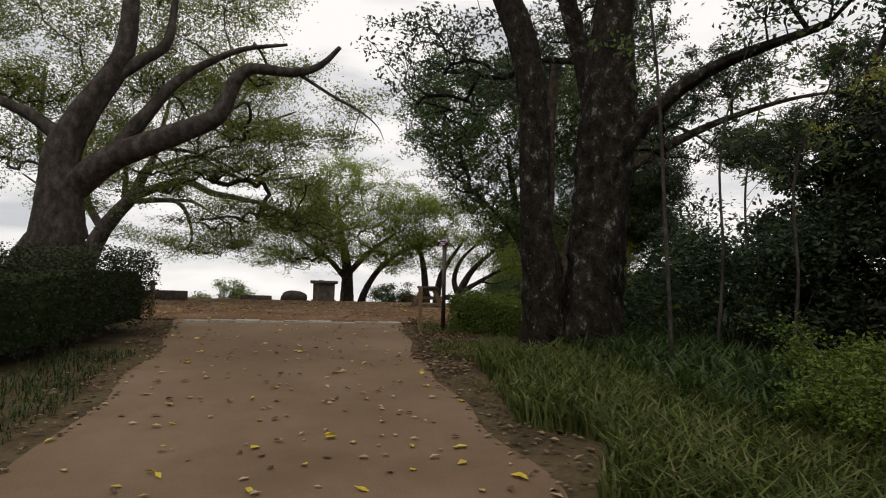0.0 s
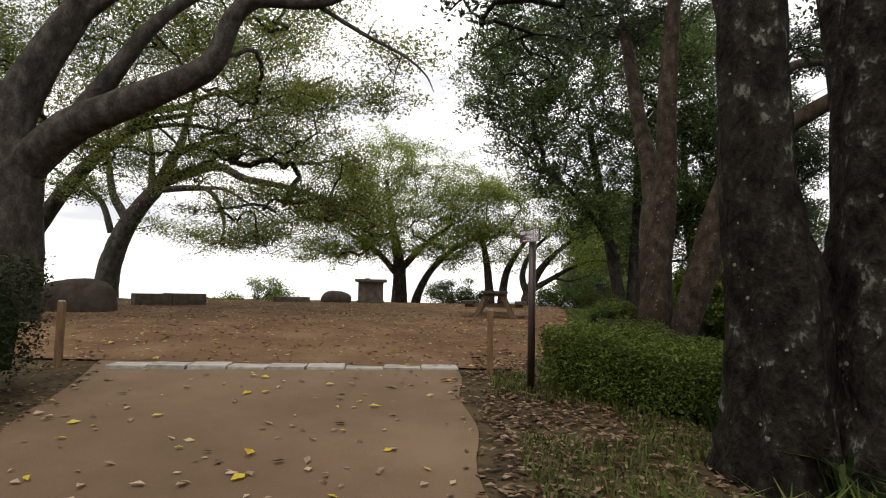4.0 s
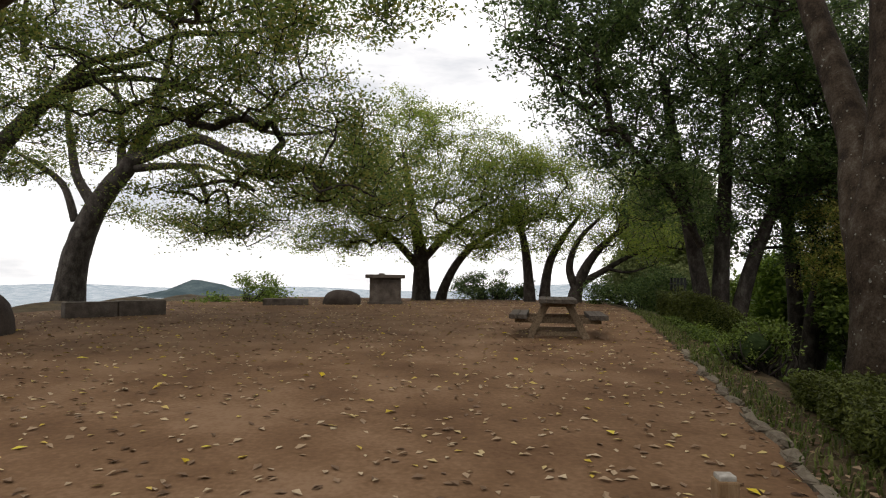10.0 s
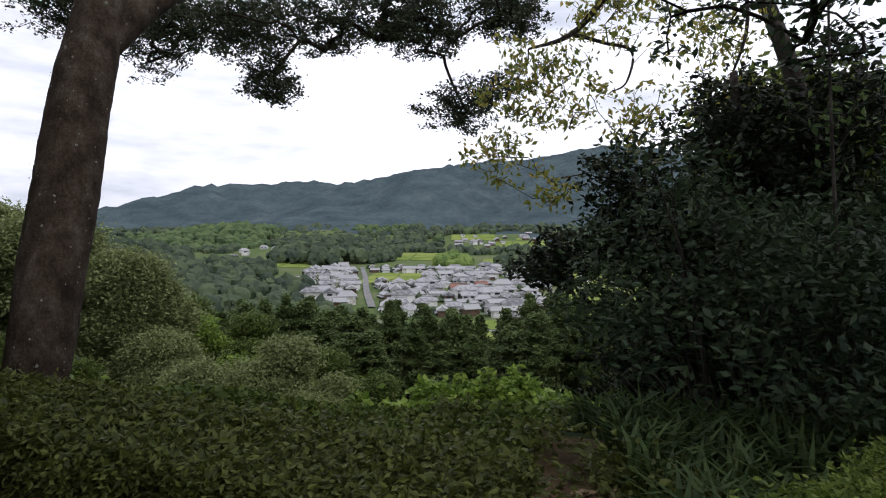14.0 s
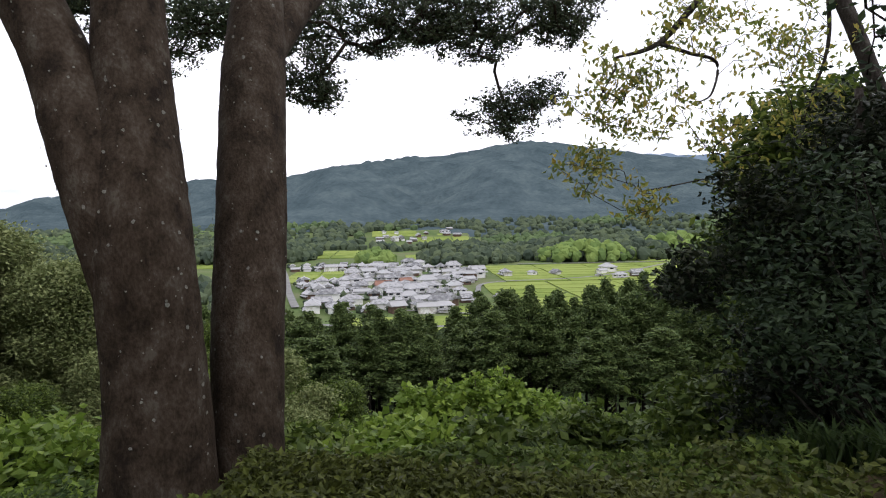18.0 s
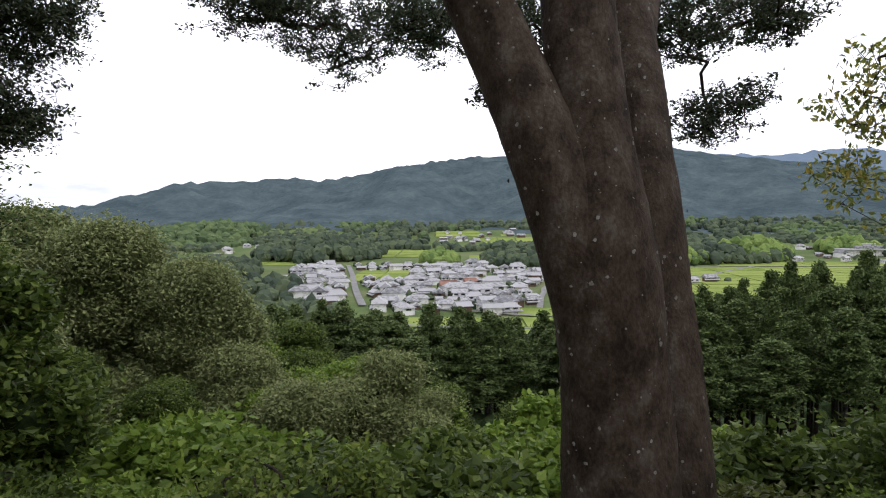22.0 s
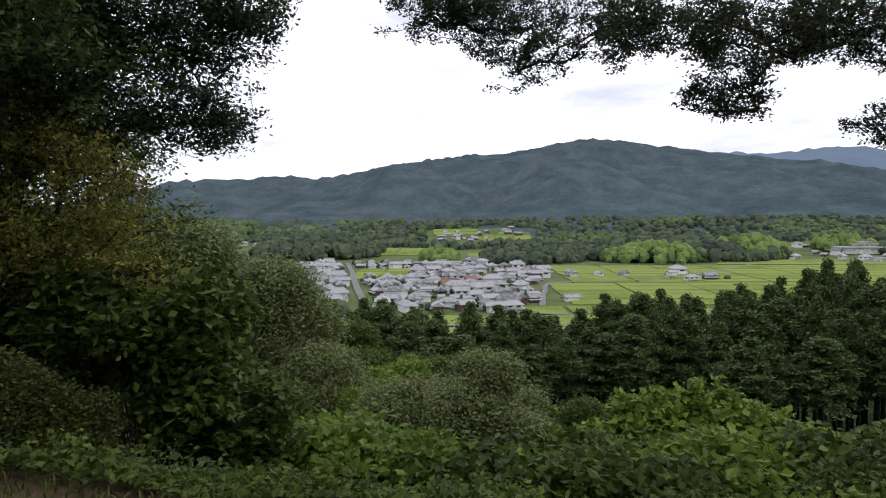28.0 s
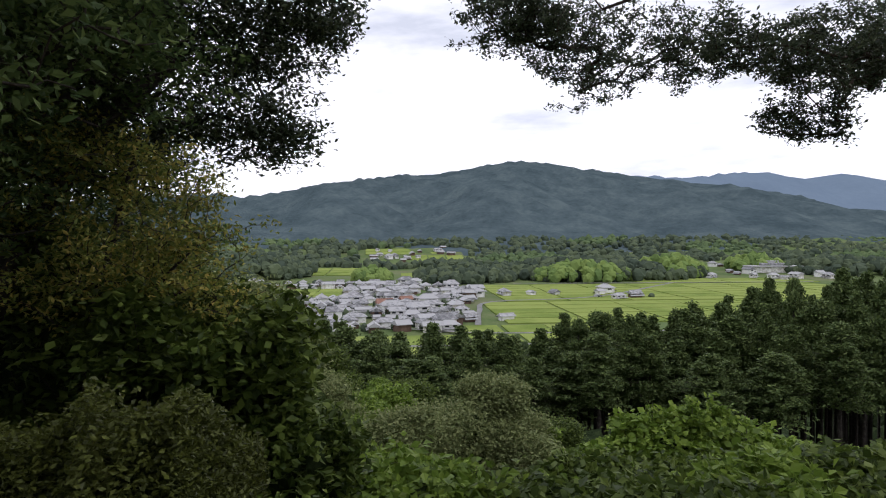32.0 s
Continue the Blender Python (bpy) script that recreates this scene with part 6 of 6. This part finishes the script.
lane([(340, 74), (420, 92), (520, 112), (620, 134)], 4.5, "grey village street between houses")
lane([(270, -100), (270, -40), (272, 30), (300, 80)], 3.5, "pale farm road between rice fields")
lane([(302, -120), (302, -30), (318, 10), (330, 40)], 3, "pale farm road between rice fields")
lane([(330, -24), (390, -34), (442, -52), (470, -140), (590, -260)], 3.5, "pale farm road between rice fields")
lane([(588, -410), (592, -240), (598, -100)], 4, "pale road along the foot of the woods")


def house(label, w, d, h, roof_mat, wall_mat, hip):
    """A tiled house: walls, overhanging roof, ridge, windows."""
    t = thing("house", label, "house", (0, 0, 0), "houses of the village")
    part("wall", box_mesh("wall", (w, d, h), wall_mat, (0, 0, h / 2), 0.05), t)
    o, rh = 0.9, d * 0.32
    v = [(-w / 2 - o, -d / 2 - o, h - 0.1), (w / 2 + o, -d / 2 - o, h - 0.1), (w / 2 + o, d / 2 + o, h - 0.1), (-w / 2 - o, d / 2 + o, h - 0.1), (-w / 2 - o + hip, 0, h + rh), (w / 2 + o - hip, 0, h + rh)]
    u = [(x, y, z - 0.3) for x, y, z in v]
    f = [(0, 1, 5, 4), (1, 2, 5), (2, 3, 4, 5), (3, 0, 4), (7, 6, 10, 11), (8, 7, 11), (9, 8, 11, 10), (6, 9, 10), (0, 6, 7, 1), (1, 7, 8, 2), (2, 8, 9, 3), (3, 9, 6, 0)]
    part("roof", mesh_of("roof", v + u, f, roof_mat), t)
    part("ridge", box_mesh("ridge", (w + 2 * o - 2 * hip, 0.5, 0.4), roof_mat, (0, 0, h + rh + 0.1), 0.05), t)
    low = [(-w / 2 - 1.6, -d / 2 - 1.9, 2.5), (w / 2 + 1.6, -d / 2 - 1.9, 2.5), (w / 2 + 1.6, -d / 2 + 0.05, 3.2), (-w / 2 - 1.6, -d / 2 + 0.05, 3.2)]
    part("lower_roof", mesh_of("lower_roof", low + [(x, y, z - 0.25) for x, y, z in low], [(0, 1, 2, 3), (7, 6, 5, 4), (0, 4, 5, 1), (1, 5, 6, 2), (3, 7, 4, 0)], roof_mat), t)
    for x in (-w * 0.27, w * 0.22):
        part("window", box_mesh("window", (w * 0.26, 0.12, 1.1), M_GLASS_DARK, (x, -d / 2 - 0.05, h - 1.2), 0.01), t)
    part("window", box_mesh("window", (0.12, d * 0.4, 1.1), M_GLASS_DARK, (-w / 2 - 0.05, 0, h - 1.3), 0.01), t)
    return t


HOUSES = [house("white-walled house with grey tiled gable roof", 10, 7, 5.4, M_ROOF, M_WALL, 0.2), house("plastered house with grey tiled hipped roof", 12, 8, 5.2, M_ROOF, M_WALL, 3.5),
          house("timber house with grey tiled roof", 9, 6.5, 4.2, M_ROOF, M_WALL_BROWN, 0.2), house("low storehouse with pale tiled roof", 7.5, 5.5, 3.8, M_ROOF, M_WALL, 0.2),
          house("house with brick-red roof and plaster walls", 10, 7.5, 5.6, M_ROOF_RED, M_WALL, 0.2)]
spots = []
for _ in range(9000):
    x = RNG.uniform(312, 610)
    lo = np.interp(x, [312, 345, 440, 520, 610], [-8, -22, -34, -60, 60])
    hi = np.interp(x, [312, 350, 440, 520, 610], [70, 105, 150, 165, 178])
    y = RNG.uniform(lo, hi)
    road_y = np.interp(x, [340, 420, 520, 620], [74, 92, 112, 134])
    if abs(y - road_y) < 9 or (470 < x < 560 and 58 < y < 112):
        continue
    if 470 < x < 545 and -10 < y < 55 and RNG.uniform() < 0.5:
        continue
    if all((x - a) ** 2 + (y - b) ** 2 > 10.3 ** 2 for a, b in spots):
        spots.append((x, y))
    if len(spots) > 212:
        break
extra = [(488 + RNG.uniform(-5, 5), y) for y in (-70, -92, -112, -150)] + [(455, -152), (462, -168), (468, -140), (352, -44), (505, -160)]
extra += [(RNG.uniform(690, 790), RNG.uniform(-620, -380)) for _ in range(22)] + [(RNG.uniform(620, 700), RNG.uniform(-480, -330)) for _ in range(10)]
extra += [(RNG.uniform(860, 1000), RNG.uniform(-90, 60)) for _ in range(18)] + [(RNG.uniform(720, 860), RNG.uniform(190, 330)) for _ in range(18)] + [(RNG.uniform(590, 660), RNG.uniform(-40, 60)) for _ in range(10)]
used = set()
for x, y in spots + extra:
    i = int(RNG.choice([0, 1, 1, 2, 2, 3]))
    m = pose(x, y, gz(x, y) - 0.3, 0, 0, float(RNG.choice([0, 90, 180, 270])) + RNG.normal(15, 7))
    if i in used:
        h = copy_thing(HOUSES[i], m)
    else:
        HOUSES[i].matrix_basis = m
        h = HOUSES[i]
        used.add(i)
    s = RNG.uniform(0.62, 1.05)
    h.scale = (s * RNG.uniform(0.8, 1.3), s * RNG.uniform(0.85, 1.15), s * RNG.uniform(0.8, 1.2))
HOUSES[4].matrix_basis = pose(402, 27, gz(402, 27), 0, 0, 100)
for x, y in ((436, 12),):
    copy_thing(HOUSES[4], pose(x, y, gz(x, y) - 0.2, 0, 0, 105)).scale = (0.8, 0.8, 0.8)
for i in range(4):
    if i not in used:
        HOUSES[i].matrix_basis = pose(395 + 12 * i, 50, gz(395 + 12 * i, 50), 0, 0, 10)

hall = thing("temple_hall", "broad hall with a sweeping grey tiled roof", "building", (705, -440, gz(705, -440)))
for n_, sz, c, m_ in (("wall", (26, 60, 7), (0, 0, 3.5), M_WALL), ("roof", (32, 66, 1.6), (0, 0, 7.6), M_ROOF), ("upper_roof", (18, 30, 3), (2, 0, 10), M_ROOF), ("ridge", (3, 24, 3), (2, 0, 12.6), M_ROOF), ("wing", (14, 50, 5), (-10, -60, 2.5), M_WALL), ("wing_roof", (18, 54, 1.4), (-10, -60, 5.8), M_ROOF)):
    part(n_, box_mesh(n_, sz, m_, c, 0.6), hall)


def crowns(name, label, places, material, base_v=ICO_V, base_f=ICO_F):
    """Many lumpy tree crowns in one mesh; places are x, y, z, radius, height."""
    p = np.asarray(places, dtype=float)
    n, k = len(p), len(base_v)
    v = base_v[None] * (1 + RNG.normal(0, 0.16, (n, k, 1)))
    v = v * p[:, None, 3:4] * np.concatenate([np.ones((n, 1, 2)), (p[:, 4] / p[:, 3])[:, None, None]], -1) + p[:, None, :3]
    f = base_f[None] + (np.arange(n) * k)[:, None, None]
    return tagged(new(name, mesh_of(name, v.reshape(-1, 3), f.reshape(-1, 3), material)), label, "woods", kind="stuff")


def wood(x0, x1, y0, y1, n, r, lift=0.0, cond=None):
    out = []
    cxx, cyy = (x0 + x1) / 2, (y0 + y1) / 2
    for _ in range(n):
        a, k = RNG.uniform(0, 6.283), math.sqrt(RNG.uniform(0, 1))
        x, y = cxx + (x1 - x0) / 2 * k * math.cos(a), cyy + (y1 - y0) / 2 * k * math.sin(a)
        s = r * RNG.uniform(0.6, 1.25)
        out.append((x, y, gz(x, y) + lift * (1 - k * k) + s * 0.7, s, s * RNG.uniform(0.9, 1.3)))
    return out


# Crowns darkened by colour to give the shade between the trunks.
crowns("understorey", "understorey between the cedars, coloured dark for shade", [(x, y, gz(x, y) + 0.4, r, r * 0.8) for x, y, r in zip(RNG.uniform(44, 108, 1500), RNG.uniform(-62, 42, 1500), RNG.uniform(0.9, 2.2, 1500))], M_UNDER)
crowns("woodland", "dark wooded knoll behind the village", wood(640, 780, 110, 260, 420, 5.5, 17), L_WOODS)
crowns("woodland", "mixed woods along the far side of the fields", wood(610, 760, -340, -90, 620, 5.5, 11) + wood(600, 700, -110, 0, 160, 5, 5) + wood(640, 760, -620, -450, 260, 5.5, 9), L_WOODS)
crowns("woodland", "wooded low hills beside the village", wood(420, 600, 195, 330, 300, 5.5, 6) + wood(520, 760, 330, 620, 700, 6.5, 16) + wood(620, 900, 620, 1000, 500, 8, 20), L_WOODS)
crowns("woodland", "dark woods at the foot of the hill", wood(285, 470, 122, 262, 260, 4.5, 2) + wood(268, 322, 78, 135, 50, 4, 1), L_WOODS)
# Added crowns in the shade colour fill the gaps behind the trunks.
crowns("woodland", "woods below the cedars, coloured dark for shade", wood(90, 230, -170, 70, 900, 4, 1), M_UNDER)
crowns("bamboo_grove", "pale yellow-green bamboo grove at the field edge", wood(600, 660, -230, -130, 130, 5, 13) + wood(640, 720, -340, -260, 150, 6, 14) + wood(610, 660, 20, 60, 60, 5, 7) + wood(700, 760, -470, -400, 80, 6, 10), L_BAMBOO)
crowns("woodland", "scattered garden trees among the village houses", [(x + 5.5, y + 5, gz(x, y) + 1.5, RNG.uniform(0.8, 2.4), RNG.uniform(1.2, 3.2)) for x, y in spots] + [(468, -175, gz(468, -175) + 1.5, 3, 3), (463, -182, gz(463, -182) + 1.4, 2.5, 2.4)], L_WOODS)
hills = [(x, y, gz(x, y) + 2, r, r * 1.1) for x, y, r in zip(RNG.uniform(770, 1090, 3900), RNG.uniform(-1500, 800, 3900), RNG.uniform(4, 8, 3900)) if not (850 < x < 1010 and -100 < y < 70) and not (715 < x < 865 and 185 < y < 335) and not (690 < x < 800 and 55 < y < 135) and not (770 < x < 850 and -640 < y < -380)]
pale = [math.sin(x * 0.021 + y * 0.006) * math.sin(y * 0.017 + 1.3) > 0.4 for x, y, *_ in hills]
crowns("woodland", "dark wooded lower hills beyond the village", [h for h, p in zip(hills, pale) if not p], L_WOODS, ICO1_V, ICO1_F)
crowns("bamboo_grove", "paler groves on the lower hills", [h for h, p in zip(hills, pale) if p] + wood(840, 1060, 330, 520, 380, 6.5, 12), L_GROVE, ICO1_V, ICO1_F)



# ---- grass, fallen leaves, litter ----
def blades(name, label, places, length, material, width=0.012):
    n = len(places)
    p = np.asarray(places, dtype=float)
    a = RNG.uniform(0, 6.283, n)
    k = length * RNG.uniform(0.5, 1.2, n)
    d = np.stack([np.cos(a), np.sin(a), np.zeros(n)], -1)
    s = np.stack([-np.sin(a), np.cos(a), np.zeros(n)], -1) * width * 0.5
    up = np.array([0, 0, 1.0])
    b1 = p + up * (k * 0.55)[:, None] + d * (k * 0.18)[:, None]
    b2 = p + up * (k * RNG.uniform(0.6, 0.85, n))[:, None] + d * (k * 0.6)[:, None]
    v = np.stack([p - s, p + s, b1 + s, b1 - s, b2], 1).reshape(-1, 3)
    i = np.arange(n) * 5
    f = [[q, q + 1, q + 2, q + 3] for q in i] + [[q + 3, q + 2, q + 4] for q in i]
    return tagged(new(name, mesh_of(name, v, f, material)), label, "grass", kind="stuff")


def scatter(n, x0, x1, y0, y1, keep):
    x, y = RNG.uniform(x0, x1, n), RNG.uniform(y0, y1, n)
    m = np.array([keep(a, b) for a, b in zip(x, y)])
    x, y = x[m], y[m]
    return np.stack([x, y, height(x, y)], -1)


blades("verge_grass", "tall green grass on the verge beside the path", scatter(16000, 0.9, 3.4, 1.5, 8.2, lambda x, y: x > path_r(y) + 0.45 + 0.25 * math.sin(3 * y) and x < path_r(y) + 2.3), 0.38, L_GRASS, 0.02)
blades("verge_grass", "short grass along the path's edge by the hedge", scatter(5000, -5.5, -2.9, 2.5, 9, lambda x, y: path_l(y) - 1.3 < x < path_l(y) - 0.3), 0.14, L_SASA)
blades("verge_grass", "thin grass between edging stones and hedge", scatter(26000, 1.0, 5.2, 12.6, 31, lambda x, y: 0.08 < x - yard_r(y) < 0.6), 0.12, L_GRASS, 0.014)
blades("bamboo_grass", "dark bamboo grass under the evergreens", scatter(11000, 2.2, 6.5, 4.5, 12, lambda x, y: x > path_r(y) + 2.0), 0.5, L_SASA, 0.035)
wx, wy = RNG.uniform(3.4, 9.0, 90000), RNG.uniform(12.5, 28, 90000)
keep = (wx > np.interp(wy, EDGE_Y, EDGE_X) + np.where(wy < 19.5, 1.0, 0.55)) & (np.sin(wx * 3.1 + np.sin(wy * 2.3)) + np.sin(wy * 2.7 + wx) > -0.9)
wx, wy = wx[keep], wy[keep]
weed_h = 0.03 + 0.09 * (1 + np.sin(wx * 2.2 + 1.0) * np.sin(wy * 1.9)) * RNG.uniform(0.3, 1, len(wx))
tagged(new("ground_cover", leaf_mesh("ground_cover", np.stack([wx, wy, height(wx, wy) + weed_h], -1), 0.085, L_BROAD, up=0.9, slim=0.62)), "broad-leaved weeds covering the top of the slope", "weeds", kind="stuff")
blades("verge_grass", "sparse grass sprouting through the leaf litter", scatter(11000, 0.3, 3.4, 5.5, 12.5, lambda x, y: path_r(y) + 0.35 < x < path_r(y) + 2.4 and math.sin(3 * x + 2 * y) + math.sin(2.3 * y - x) > -0.2), 0.13, L_GRASS, 0.012)


def fallen(name, label, places, size, material, lift=0.03):
    p = np.asarray(places, dtype=float)
    n = len(p)
    a = RNG.uniform(0, 6.283, n)
    k = size * RNG.uniform(0.6, 1.3, n)[:, None]
    d = np.stack([np.cos(a), np.sin(a), RNG.normal(0, 0.12, n)], -1)
    s = np.stack([-np.sin(a), np.cos(a), RNG.normal(0, 0.15, n)], -1)
    p = p + (0, 0, lift)
    curl = np.array([0, 0, 1.0]) * k * RNG.uniform(0.05, 0.3, n)[:, None]
    v = np.stack([p - d * k * 0.5 + curl * 0.3, p - d * k * 0.1 + s * k * 0.28 + curl, p + d * k * 0.5 + curl * 0.5, p - d * k * 0.1 - s * k * 0.28 + curl * 0.8], 1).reshape(-1, 3)
    i = np.arange(n) * 4
    f = [[q, q + 1, q + 2] for q in i] + [[q, q + 2, q + 3] for q in i]
    return tagged(new(name, mesh_of(name, v, f, material)), label, "leaves", kind="stuff")


fallen("fallen_leaves", "dry tan leaves scattered over path and yard", np.vstack([scatter(520, -4.4, 0.9, 0, 12.6, lambda x, y: path_l(y) < x < path_r(y)), scatter(9500, -12, 4.5, 12.8, 38, lambda x, y: yard_l(y) < x < yard_r(y))]), 0.088, L_FALLEN, 0.03)
fallen("yellow_leaves", "fresh yellow leaves scattered on the path", np.vstack([scatter(90, -4.4, 0.9, 1, 12.6, lambda x, y: path_l(y) < x < path_r(y)), scatter(110, -12, 4.5, 12.8, 34, lambda x, y: yard_l(y) < x < yard_r(y))]), 0.12, L_YELLOW, 0.032)
fallen("leaf_litter", "brown leaf litter heaped along the path's edges", np.vstack([scatter(9000, -5.2, 3.2, 0, 13.4, lambda x, y: (-0.1 < x - path_r(y) < 1.1 * abs(math.sin(y * 0.7)) + 0.6) or (-0.7 < x - path_l(y) < 0.08)), scatter(5500, 0.2, 3.4, 7.6, 14.2, lambda x, y: x > path_r(y)), scatter(3000, 1, 4.4, 13, 24, lambda x, y: -0.25 < x - yard_r(y) < 0.8)]), 0.075, L_LITTER, 0.02)
